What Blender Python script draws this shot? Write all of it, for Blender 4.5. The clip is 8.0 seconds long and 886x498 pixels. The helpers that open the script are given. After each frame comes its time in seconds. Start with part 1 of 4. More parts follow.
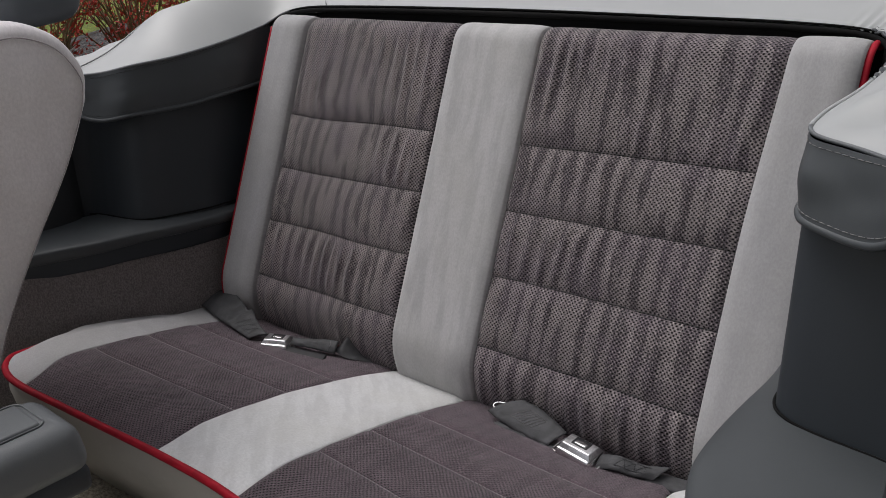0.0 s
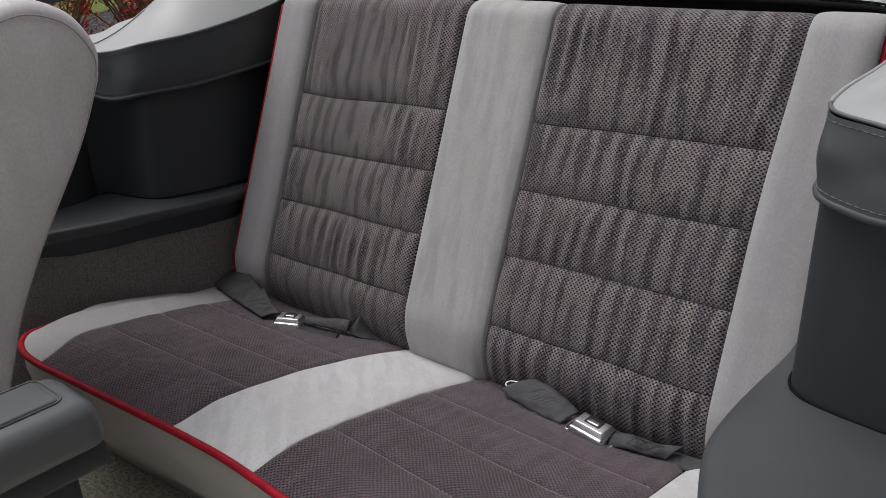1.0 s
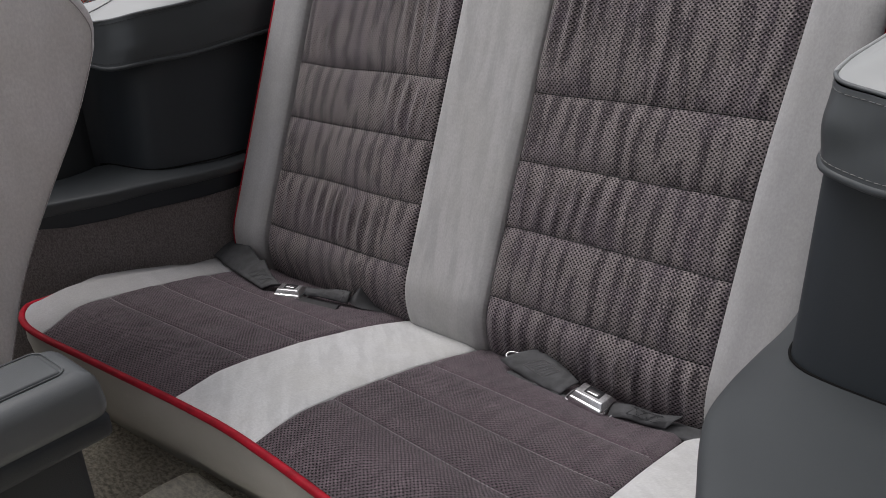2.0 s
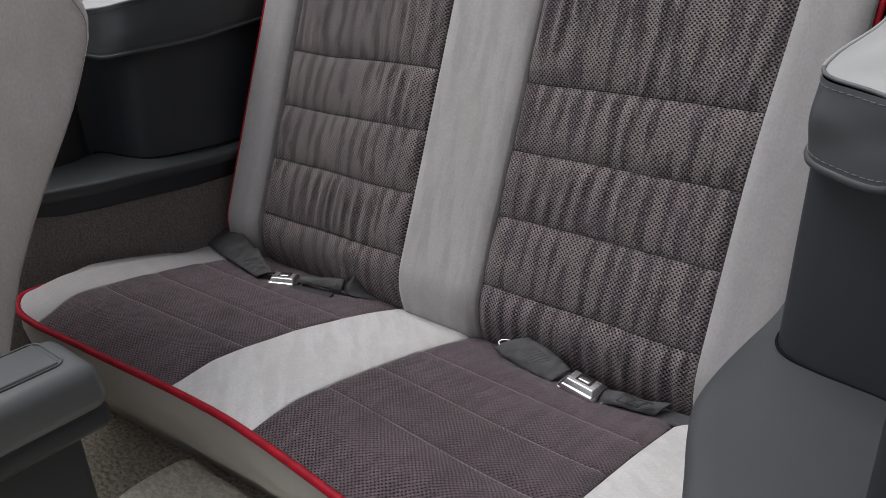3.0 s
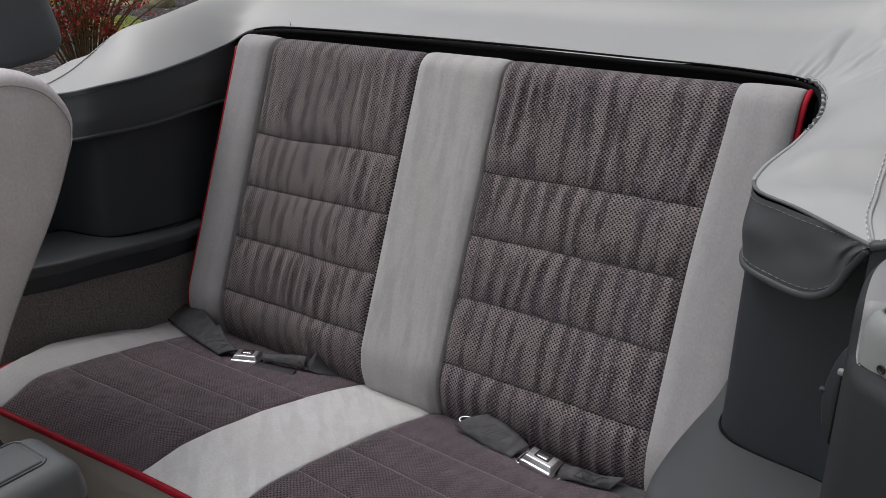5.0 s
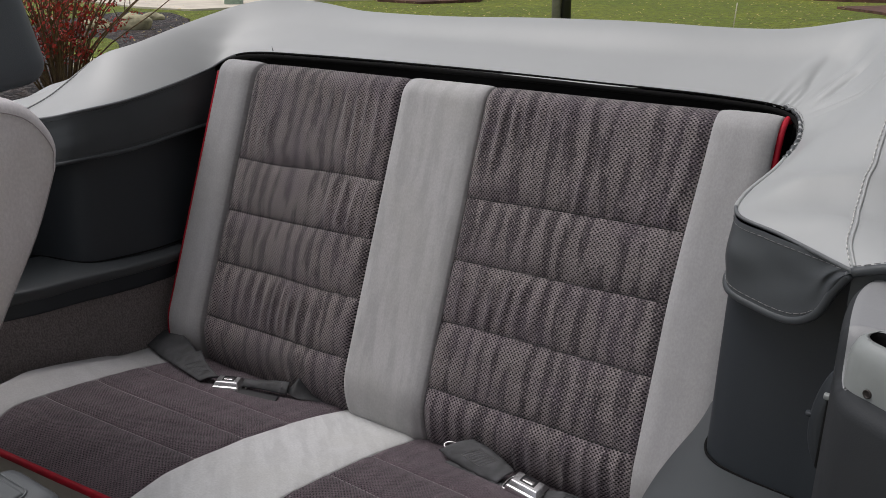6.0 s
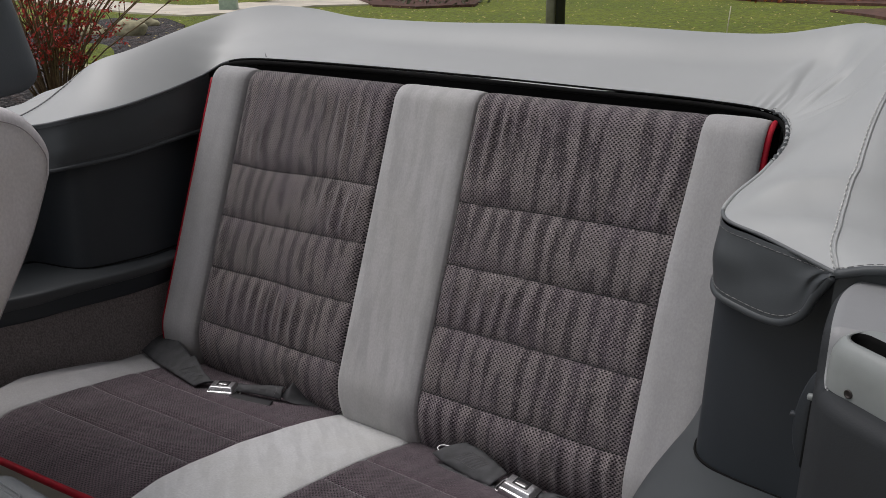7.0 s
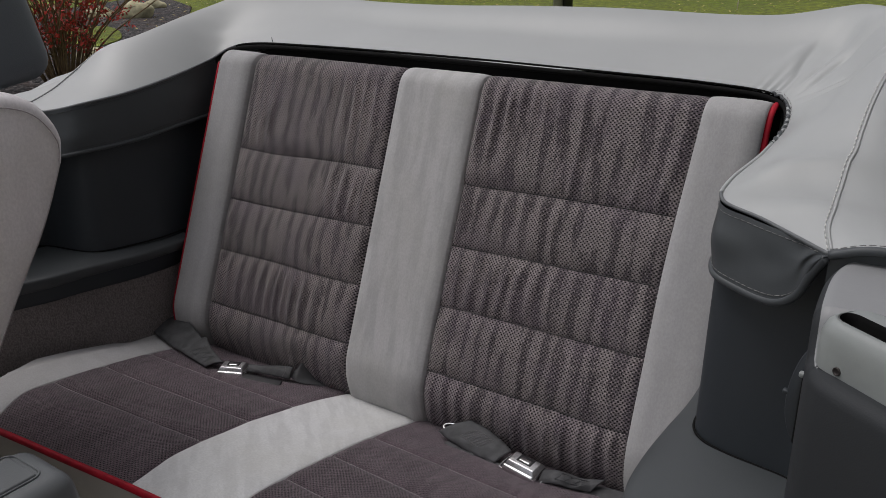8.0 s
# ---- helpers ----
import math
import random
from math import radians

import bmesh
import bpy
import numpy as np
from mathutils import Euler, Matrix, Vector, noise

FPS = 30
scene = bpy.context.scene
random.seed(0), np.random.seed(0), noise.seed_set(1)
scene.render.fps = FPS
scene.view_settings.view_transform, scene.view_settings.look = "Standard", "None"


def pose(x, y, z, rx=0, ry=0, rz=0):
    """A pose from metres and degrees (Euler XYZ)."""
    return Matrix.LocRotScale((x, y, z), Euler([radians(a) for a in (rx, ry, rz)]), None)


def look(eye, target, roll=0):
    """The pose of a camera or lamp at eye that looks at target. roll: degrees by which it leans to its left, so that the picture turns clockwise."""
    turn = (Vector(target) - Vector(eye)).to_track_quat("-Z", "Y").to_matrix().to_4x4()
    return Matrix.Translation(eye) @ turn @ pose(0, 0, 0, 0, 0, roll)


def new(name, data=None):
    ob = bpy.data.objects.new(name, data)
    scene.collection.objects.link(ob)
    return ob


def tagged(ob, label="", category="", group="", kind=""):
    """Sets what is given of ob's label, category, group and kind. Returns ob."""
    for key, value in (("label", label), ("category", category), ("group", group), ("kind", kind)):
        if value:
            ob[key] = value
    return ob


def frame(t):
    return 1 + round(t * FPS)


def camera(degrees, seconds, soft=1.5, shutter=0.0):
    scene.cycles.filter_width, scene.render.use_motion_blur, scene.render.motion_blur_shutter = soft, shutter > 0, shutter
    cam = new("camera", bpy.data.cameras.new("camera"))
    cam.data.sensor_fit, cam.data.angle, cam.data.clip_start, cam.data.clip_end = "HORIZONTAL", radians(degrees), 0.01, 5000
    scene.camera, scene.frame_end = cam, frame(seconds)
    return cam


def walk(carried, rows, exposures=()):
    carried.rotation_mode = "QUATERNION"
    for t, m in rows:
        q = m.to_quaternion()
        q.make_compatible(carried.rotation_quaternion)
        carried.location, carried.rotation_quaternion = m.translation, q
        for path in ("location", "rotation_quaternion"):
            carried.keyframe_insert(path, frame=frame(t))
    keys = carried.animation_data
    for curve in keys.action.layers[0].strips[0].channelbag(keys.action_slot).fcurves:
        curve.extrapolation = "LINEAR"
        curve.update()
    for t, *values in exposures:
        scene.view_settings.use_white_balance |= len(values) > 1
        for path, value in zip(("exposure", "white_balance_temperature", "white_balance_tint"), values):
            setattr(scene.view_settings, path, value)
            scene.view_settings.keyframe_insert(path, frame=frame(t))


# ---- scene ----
cam = camera(59.2, 8.0, soft=0.75)
PATH = [
    (0, (0.799, -0.899, 1.155), (-0.413, 0.54, 0.476), -2.4),
    (0.5, (0.797, -0.901, 1.155), (-0.421, 0.523, 0.457), -2.5),
    (1, (0.794, -0.902, 1.152), (-0.426, 0.507, 0.428), -2.6),
    (1.5, (0.79, -0.9, 1.152), (-0.424, 0.494, 0.39), -2.6),
    (3, (0.794, -0.907, 1.164), (-0.383, 0.478, 0.332), -2.5),
    (3.5, (0.803, -0.926, 1.209), (-0.354, 0.48, 0.381), -2.3),
    (4, (0.812, -0.941, 1.232), (-0.326, 0.5, 0.439), -1.9),
    (4.5, (0.804, -0.949, 1.235), (-0.311, 0.532, 0.483), -1.4),
    (6, (0.786, -0.961, 1.242), (-0.266, 0.605, 0.577), -0.6),
    (6.5, (0.793, -0.964, 1.245), (-0.253, 0.611, 0.593), -0.6),
    (7, (0.796, -0.964, 1.245), (-0.25, 0.61, 0.59), -0.8),
    (7.5, (0.798, -0.965, 1.242), (-0.251, 0.6, 0.57), -1.1),
    (8, (0.811, -0.975, 1.253), (-0.245, 0.572, 0.553), -1.3),
]
walk(cam, [(t, look(eye, target, roll)) for t, eye, target, roll in PATH], exposures=((0.0, -0.13, 6490, 13), (3.0, -0.13, 6490, 13), (4.5, -0.20, 6490, 13), (6.5, -0.22, 6490, 13), (7.0, -0.34, 6490, 13), (7.5, -0.44, 6490, 13), (8.0, -0.42, 6490, 13)))

# ---- sky and sun: an overcast autumn day ----
SUN_ELEVATION, SUN_TURN = 66.0, 256.0
world = bpy.data.worlds.new("overcast_sky")
scene.world = world
world.use_nodes = True
wt = world.node_tree
wt.nodes.clear()
sky = wt.nodes.new("ShaderNodeTexSky")
sky.sky_type, sky.sun_disc = "NISHITA", False
sky.sun_elevation, sky.sun_rotation = radians(SUN_ELEVATION), radians(SUN_TURN)
sky.air_density, sky.dust_density, sky.ozone_density = 1.0, 4.0, 1.0
cloud = wt.nodes.new("ShaderNodeHueSaturation")
cloud.inputs["Saturation"].default_value = 0.22
back = wt.nodes.new("ShaderNodeBackground")
back.inputs["Strength"].default_value = 0.142
wout = wt.nodes.new("ShaderNodeOutputWorld")
wt.links.new(sky.outputs[0], cloud.inputs["Color"])
wt.links.new(cloud.outputs[0], back.inputs["Color"])
wt.links.new(back.outputs[0], wout.inputs["Surface"])
sun = new("sun", bpy.data.lights.new("sun", "SUN"))
sun.data.energy, sun.data.angle, sun.data.color = 1.15, radians(42), (1.0, 0.975, 0.955)
sun.matrix_world = pose(0, -4, 6, 90 - SUN_ELEVATION, 0, 180 - SUN_TURN)


# ---- materials ----
def material(name):
    m = bpy.data.materials.new(name)
    m.use_nodes = True
    nt = m.node_tree
    return m, nt, nt.nodes["Principled BSDF"]


def add(nt, kind, **values):
    n = nt.nodes.new(kind)
    for key, value in values.items():
        n.inputs[key.replace("_", " ")].default_value = value
    return n


def maths(nt, op, a, b=0.0, c=0.0):
    n = nt.nodes.new("ShaderNodeMath")
    n.operation = op
    for i, v in enumerate((a, b, c)):
        if isinstance(v, (int, float)):
            n.inputs[i].default_value = v
        else:
            nt.links.new(v, n.inputs[i])
    return n.outputs[0]


def mixed(nt, fac, a, b, blend="MIX"):
    n = nt.nodes.new("ShaderNodeMix")
    n.data_type, n.blend_type = "RGBA", blend
    for slot, v in ((0, fac), (6, a), (7, b)):
        if isinstance(v, (int, float)):
            n.inputs[slot].default_value = v
        elif isinstance(v, tuple):
            n.inputs[slot].default_value = (*v, 1)
        else:
            nt.links.new(v, n.inputs[slot])
    return n.outputs[2]


def noise_of(nt, coords, scale, detail=4.0, rough=0.55, stretch=(1, 1, 1)):
    mp = nt.nodes.new("ShaderNodeMapping")
    mp.inputs["Scale"].default_value = stretch
    nt.links.new(coords, mp.inputs["Vector"])
    n = add(nt, "ShaderNodeTexNoise", Scale=scale, Detail=detail, Roughness=rough)
    nt.links.new(mp.outputs[0], n.inputs["Vector"])
    return n.outputs[0]


def ramp(nt, v, lo, hi):
    n = nt.nodes.new("ShaderNodeMapRange")
    n.interpolation_type = "SMOOTHSTEP"
    n.inputs["From Min"].default_value, n.inputs["From Max"].default_value = lo, hi
    nt.links.new(v, n.inputs["Value"])
    return n.outputs[0]


def bumped(nt, bsdf, height, strength, distance):
    b = add(nt, "ShaderNodeBump", Strength=strength, Distance=distance)
    nt.links.new(height, b.inputs["Height"])
    nt.links.new(b.outputs[0], bsdf.inputs["Normal"])


def plain(name, colour, rough=0.6, metal=0.0, vary=0.12, scale=12.0, grain=0.0, grain_scale=900.0, spec=0.5, sheen=0.0):
    """A surface of one colour with soft blotches, a fine grain and a little relief."""
    m, nt, p = material(name)
    at = nt.nodes.new("ShaderNodeTexCoord").outputs["Object"]
    blot = noise_of(nt, at, scale, 5.0)
    dark = tuple(c * (1 - vary) for c in colour)
    light = tuple(min(1, c * (1 + vary)) for c in colour)
    nt.links.new(mixed(nt, ramp(nt, blot, 0.3, 0.7), dark, light), p.inputs["Base Color"])
    nt.links.new(maths(nt, "MULTIPLY_ADD", blot, 0.2, rough - 0.1), p.inputs["Roughness"])
    p.inputs["Metallic"].default_value = metal
    p.inputs["Specular IOR Level"].default_value = spec
    p.inputs["Sheen Weight"].default_value = sheen
    if grain:
        bumped(nt, p, noise_of(nt, at, grain_scale, 3.0), grain, 0.0006)
    return m


def knit(name, base, dark, tint, streak, hole, depth, lint, pitch=0.0078, closed=0.0, matted=0.0):
    """Open knit upholstery: staggered holes in a soft yarn, with dark lines for crushed pile and painted fold shade,
    and lint in the pile. UV in metres.
    """
    m, nt, p = material(name)
    uv = nt.nodes.new("ShaderNodeTexCoord").outputs["UV"]
    wob = nt.nodes.new("ShaderNodeMix")
    wob.data_type, wob.blend_type = "RGBA", "ADD"
    n = add(nt, "ShaderNodeTexNoise", Scale=55.0, Detail=2.0)
    nt.links.new(uv, n.inputs["Vector"])
    v = nt.nodes.new("ShaderNodeVectorMath")
    v.operation = "MULTIPLY_ADD"
    nt.links.new(n.outputs["Color"], v.inputs[0])
    v.inputs[1].default_value = (0.0036, 0.0036, 0)
    nt.links.new(uv, v.inputs[2])
    xyz = nt.nodes.new("ShaderNodeSeparateXYZ")
    nt.links.new(v.outputs[0], xyz.inputs[0])
    P = pitch
    a, b = maths(nt, "DIVIDE", xyz.outputs[0], P), maths(nt, "DIVIDE", xyz.outputs[1], P)

    def holes(off):
        fx = maths(nt, "SUBTRACT", maths(nt, "FRACT", maths(nt, "ADD", a, off)), 0.5)
        fy = maths(nt, "SUBTRACT", maths(nt, "FRACT", maths(nt, "ADD", b, off)), 0.5)
        fy = maths(nt, "MULTIPLY", fy, 1.25)
        return maths(nt, "SQRT", maths(nt, "ADD", maths(nt, "MULTIPLY", fx, fx), maths(nt, "MULTIPLY", fy, fy)))

    d = maths(nt, "MINIMUM", holes(10.0), holes(10.5))
    shut = maths(nt, "MULTIPLY", ramp(nt, noise_of(nt, uv, 13.0, 4.0, 0.6), 0.40, 0.60), closed)
    worn = ramp(nt, maths(nt, "MULTIPLY_ADD", noise_of(nt, uv, 9.0, 3.0), 0.16, xyz.outputs[1]), -0.24, -0.08)
    shut = maths(nt, "MULTIPLY_ADD", worn, matted, shut)
    ragged = maths(nt, "MULTIPLY_ADD", noise_of(nt, uv, 170.0, 3.0, 0.65), 0.20, -0.10)
    yarn = ramp(nt, maths(nt, "ADD", maths(nt, "ADD", d, ragged), shut), hole - 0.06, hole + 0.06)
    fuzz = noise_of(nt, uv, 1500.0, 2.0)
    own = nt.nodes.new("ShaderNodeObjectInfo").outputs["Random"]
    shift = nt.nodes.new("ShaderNodeVectorMath")
    shift.operation = "ADD"
    spread = nt.nodes.new("ShaderNodeCombineXYZ")
    nt.links.new(maths(nt, "MULTIPLY", own, 9.0), spread.inputs[0])
    nt.links.new(maths(nt, "MULTIPLY", own, 5.0), spread.inputs[2])
    nt.links.new(uv, shift.inputs[0])
    nt.links.new(spread.outputs[0], shift.inputs[1])
    moved_uv = shift.outputs[0]
    mx = nt.nodes.new("ShaderNodeSeparateXYZ")
    nt.links.new(moved_uv, mx.inputs[0])
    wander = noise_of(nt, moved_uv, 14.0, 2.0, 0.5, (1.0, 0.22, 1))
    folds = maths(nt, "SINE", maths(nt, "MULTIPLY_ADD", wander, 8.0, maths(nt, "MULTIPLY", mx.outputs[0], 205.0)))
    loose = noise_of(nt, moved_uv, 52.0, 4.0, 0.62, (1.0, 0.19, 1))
    # Dark upright lines: shade of the folds put into the yarn colour.
    fold_shade = ramp(nt, maths(nt, "MULTIPLY_ADD", folds, 0.095, loose), 0.455, 0.600)
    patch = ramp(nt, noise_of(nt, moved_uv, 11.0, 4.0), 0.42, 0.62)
    tone = mixed(nt, maths(nt, "MULTIPLY", fold_shade, streak), base, dark)
    tone = mixed(nt, maths(nt, "MULTIPLY", patch, 0.4), tone, tint)
    fluff = ramp(nt, noise_of(nt, moved_uv, 24.0, 6.0, 0.7), 0.55, 0.72)
    tone = mixed(nt, maths(nt, "MULTIPLY", fluff, lint), tone, tuple(min(1, c * 1.9) for c in base))
    yarns = noise_of(nt, uv, 520.0, 3.0, 0.6, (1.0, 0.45, 1))
    tone = mixed(nt, maths(nt, "MULTIPLY", ramp(nt, yarns, 0.35, 0.7), 0.5), tone, tuple(c * 0.6 for c in dark))
    # Yarn highlights painted as brighter flecks between the holes.
    yarn_glint = maths(nt, "MULTIPLY", ramp(nt, d, 0.30, 0.46), ramp(nt, noise_of(nt, uv, 330.0, 3.0), 0.40, 0.62))
    tone = mixed(nt, maths(nt, "MULTIPLY", yarn_glint, 0.58), tone, tuple(min(1, c * 2.0) for c in base))
    nt.links.new(mixed(nt, yarn, tuple(c * depth for c in dark), tone), p.inputs["Base Color"])
    p.inputs["Roughness"].default_value = 0.9
    p.inputs["Specular IOR Level"].default_value = 0.2
    p.inputs["Sheen Weight"].default_value = 0.25
    p.inputs["Sheen Roughness"].default_value = 0.4
    bumped(nt, p, maths(nt, "MULTIPLY_ADD", fuzz, 0.35, maths(nt, "MULTIPLY_ADD", yarns, 0.4, yarn)), 1.0, 0.0020)
    return m


def velour(name, colour, stain, depth=0.80, turn=0.0):
    """Pale seat cloth with long water marks and fine nap. UV in metres."""
    m, nt, p = material(name)
    uv = nt.nodes.new("ShaderNodeTexCoord").outputs["UV"]
    turned = nt.nodes.new("ShaderNodeMapping")
    turned.inputs["Rotation"].default_value = (0, 0, radians(turn))
    nt.links.new(uv, turned.inputs["Vector"])
    marks = ramp(nt, noise_of(nt, turned.outputs[0], 30.0, 4.0, 0.5, (1.5, 0.24, 1)), 0.42, 0.60)
    patch = ramp(nt, noise_of(nt, uv, 6.0, 4.0), 0.35, 0.7)
    fuzz = noise_of(nt, uv, 1300.0, 2.0)
    weave = noise_of(nt, uv, 330.0, 4.0, 0.7, (1.0, 0.6, 1))
    tone = mixed(nt, maths(nt, "MULTIPLY", marks, stain), colour, tuple(c * depth for c in colour))
    tone = mixed(nt, maths(nt, "MULTIPLY", patch, 0.8), tone, tuple(c * f for c, f in zip(colour, (0.88, 0.875, 0.84))))
    cloud = ramp(nt, noise_of(nt, uv, 42.0, 6.0, 0.7), 0.40, 0.64)
    tone = mixed(nt, maths(nt, "MULTIPLY", cloud, 0.16), tone, tuple(min(0.9, c * 1.22) for c in colour))
    tone = mixed(nt, maths(nt, "MULTIPLY", ramp(nt, weave, 0.3, 0.72), 0.36), tone, tuple(c * 0.58 for c in colour))
    nt.links.new(tone, p.inputs["Base Color"])
    p.inputs["Roughness"].default_value = 0.92
    p.inputs["Specular IOR Level"].default_value = 0.15
    p.inputs["Sheen Weight"].default_value = 0.2
    bumped(nt, p, maths(nt, "MULTIPLY_ADD", fuzz, 0.5, weave), 0.35, 0.0005)
    return m


def vinyl(name, colour, rough=0.45, relief=0.25, vary=0.08, spec=0.5, scuffs=0.12, pebble=1.0, uneven=0.18):
    """Leathery vinyl: pebbled grain, faint scuffs."""
    m, nt, p = material(name)
    at = nt.nodes.new("ShaderNodeTexCoord").outputs["Object"]
    soft = noise_of(nt, at, 7.0, 4.0)
    scuff = ramp(nt, noise_of(nt, at, 45.0, 6.0, 0.7), 0.55, 0.75)
    tone = mixed(nt, soft, tuple(c * (1 - vary) for c in colour), tuple(c * (1 + vary) for c in colour))
    tone = mixed(nt, maths(nt, "MULTIPLY", scuff, scuffs), tone, tuple(min(1, c * 1.5) for c in colour))
    nt.links.new(tone, p.inputs["Base Color"])
    nt.links.new(maths(nt, "MULTIPLY_ADD", soft, uneven, rough - uneven / 2), p.inputs["Roughness"])
    p.inputs["Specular IOR Level"].default_value = spec
    cells = nt.nodes.new("ShaderNodeTexVoronoi")
    cells.inputs["Scale"].default_value = 700.0
    nt.links.new(at, cells.inputs["Vector"])
    bumped(nt, p, maths(nt, "MULTIPLY_ADD", noise_of(nt, at, 30.0, 2.0), 1.5, maths(nt, "MULTIPLY", cells.outputs["Distance"], pebble)), relief, 0.0006)
    return m


def carpet(name, colour, low=0.5, loops=260.0):
    m, nt, p = material(name)
    at = nt.nodes.new("ShaderNodeTexCoord").outputs["Object"]
    tuft = noise_of(nt, at, loops, 4.0, 0.7, (1.0, 1.6, 1.0))
    worn = noise_of(nt, at, 14.0, 4.0)
    tone = mixed(nt, ramp(nt, tuft, 0.3, 0.7), tuple(c * low for c in colour), tuple(c * (1.85 - low) for c in colour))
    tone = mixed(nt, maths(nt, "MULTIPLY", worn, 0.5), tone, tuple(c * 0.75 for c in colour))
    nt.links.new(tone, p.inputs["Base Color"])
    p.inputs["Roughness"].default_value = 0.95
    p.inputs["Specular IOR Level"].default_value = 0.1
    bumped(nt, p, tuft, 1.0, 0.004)
    return m


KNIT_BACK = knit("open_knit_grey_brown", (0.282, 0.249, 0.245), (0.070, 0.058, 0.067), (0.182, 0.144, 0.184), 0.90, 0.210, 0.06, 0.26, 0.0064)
KNIT_SEAT = knit("open_knit_dusky", (0.140, 0.108, 0.122), (0.064, 0.050, 0.057), (0.094, 0.071, 0.084), 0.55, 0.228, 0.03, 0.50, 0.0065, 0.04, 0.10)
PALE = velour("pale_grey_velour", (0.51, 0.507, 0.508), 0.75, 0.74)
# Brighter copy of PALE for the cushion's centre band and near bolster.
PALE_SEAT = velour("bright_pale_velour", (0.68, 0.688, 0.692), 0.9, 0.82, -45.0)
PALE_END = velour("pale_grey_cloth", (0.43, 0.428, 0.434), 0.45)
SEAT_CLOTH = velour("lilac_grey_cloth", (0.80, 0.768, 0.79), 0.3)
APRON = vinyl("olive_grey_vinyl", (0.46, 0.445, 0.41), 0.5, 0.3, vary=0.22, scuffs=0.2)
FLAP = vinyl("dark_flap_vinyl", (0.063, 0.070, 0.075), 0.44, 0.05, spec=0.35)
BOOT = vinyl("grey_boot_vinyl", (0.368, 0.382, 0.380), 0.47, 0.0, spec=0.65, scuffs=0.0, pebble=0.0, uneven=0.05)
BOOT.node_tree.nodes["Principled BSDF"].inputs["Coat Weight"].default_value = 0.2
BOOT.node_tree.nodes["Principled BSDF"].inputs["Coat Roughness"].default_value = 0.40
PANEL = vinyl("dark_grey_vinyl", (0.027, 0.033, 0.039), 0.55, 0.1)
PILLAR_VINYL = vinyl("mid_grey_vinyl", (0.032, 0.035, 0.038), 0.6, 0.12, spec=0.2)
CAP = vinyl("pale_cap_vinyl", (0.25, 0.256, 0.262), 0.42, 0.10)
LEDGE = vinyl("slate_vinyl", (0.056, 0.063, 0.067), 0.5, 0.15, vary=0.22)
CONSOLE = vinyl("grey_grained_plastic", (0.118, 0.127, 0.132), 0.40, 0.15)
CONSOLE_SIDE = vinyl("blue_black_plastic", (0.026, 0.031, 0.036), 0.5, 0.3)
BRUSHED = plain("brushed_steel", (0.62, 0.62, 0.63), 0.34, 1.0, vary=0.15, scale=300)
TRIM = plain("pale_grey_plastic", (0.255, 0.275, 0.270), 0.4, grain=0.1)
DARK = plain("near_black_plastic", (0.012, 0.012, 0.014), 0.5)
BLACK = plain("matt_black", (0.008, 0.008, 0.008), 0.95, spec=0.15)
HEADREST = vinyl("charcoal_vinyl", (0.100, 0.116, 0.130), 0.4, 0.2)
RED = plain("red_piping", (0.37, 0.006, 0.020), 0.6, vary=0.2, scale=60, grain=0.2, spec=0.25)
THREAD = plain("pale_thread", (0.22, 0.22, 0.218), 0.8)
THREAD_DARK = plain("grey_thread", (0.16, 0.155, 0.155), 0.8)
THREAD_PALE = plain("white_thread", (0.62, 0.62, 0.60), 0.8)
THREAD_MID = plain("mauve_grey_thread", (0.33, 0.30, 0.305), 0.8)
THREAD_BLACK = plain("charcoal_thread", (0.045, 0.047, 0.05), 0.8)
CHROME = plain("worn_chrome", (0.80, 0.80, 0.80), 0.24, 1.0, vary=0.08, scale=80)
WEB = plain("dark_webbing", (0.056, 0.057, 0.060), 0.7, vary=0.3, scale=45, grain=0.6, grain_scale=700)
CARPET = carpet("taupe_carpet", (0.285, 0.256, 0.254), 0.5)
CARPET_FLOOR = carpet("grey_green_carpet", (0.50, 0.47, 0.39), 0.4, 110.0)
MAT = carpet("beige_mat", (0.95, 0.92, 0.81), 0.7, 90.0)
BODY = plain("silver_paint", (0.55, 0.56, 0.57), 0.25, vary=0.03)
STEEL = plain("screw_steel", (0.055, 0.048, 0.046), 0.55, 0.6)


# ---- building helpers ----
def mesh_of(name, verts, faces, uvs=None, smooth=True):
    me = bpy.data.meshes.new(name)
    me.from_pydata([tuple(v) for v in verts], [], faces)
    if uvs is not None:
        layer = me.uv_layers.new(name="UVMap")
        index = np.empty(len(me.loops), dtype=np.int32)
        me.loops.foreach_get("vertex_index", index)
        layer.data.foreach_set("uv", np.asarray(uvs, dtype=np.float32)[index].ravel())
    if smooth:
        me.polygons.foreach_set("use_smooth", [True] * len(me.polygons))
    me.update()
    return me


def sheet(fn, us, vs, uv=None):
    """A grid over the values us and vs; fn(u, v) gives the place, uv(u, v) the cloth's own metres."""
    verts = [fn(u, v) for v in vs for u in us]
    w = len(us)
    faces = [(j * w + i, j * w + i + 1, (j + 1) * w + i + 1, (j + 1) * w + i) for j in range(len(vs) - 1) for i in range(w - 1)]
    uvs = [uv(u, v) for v in vs for u in us] if uv else [(u, v) for v in vs for u in us]
    return verts, faces, uvs


def steps(a, b, n):
    return [a + (b - a) * i / n for i in range(n + 1)]


def smooth01(x):
    x = max(0.0, min(1.0, x))
    return x * x * (3 - 2 * x)


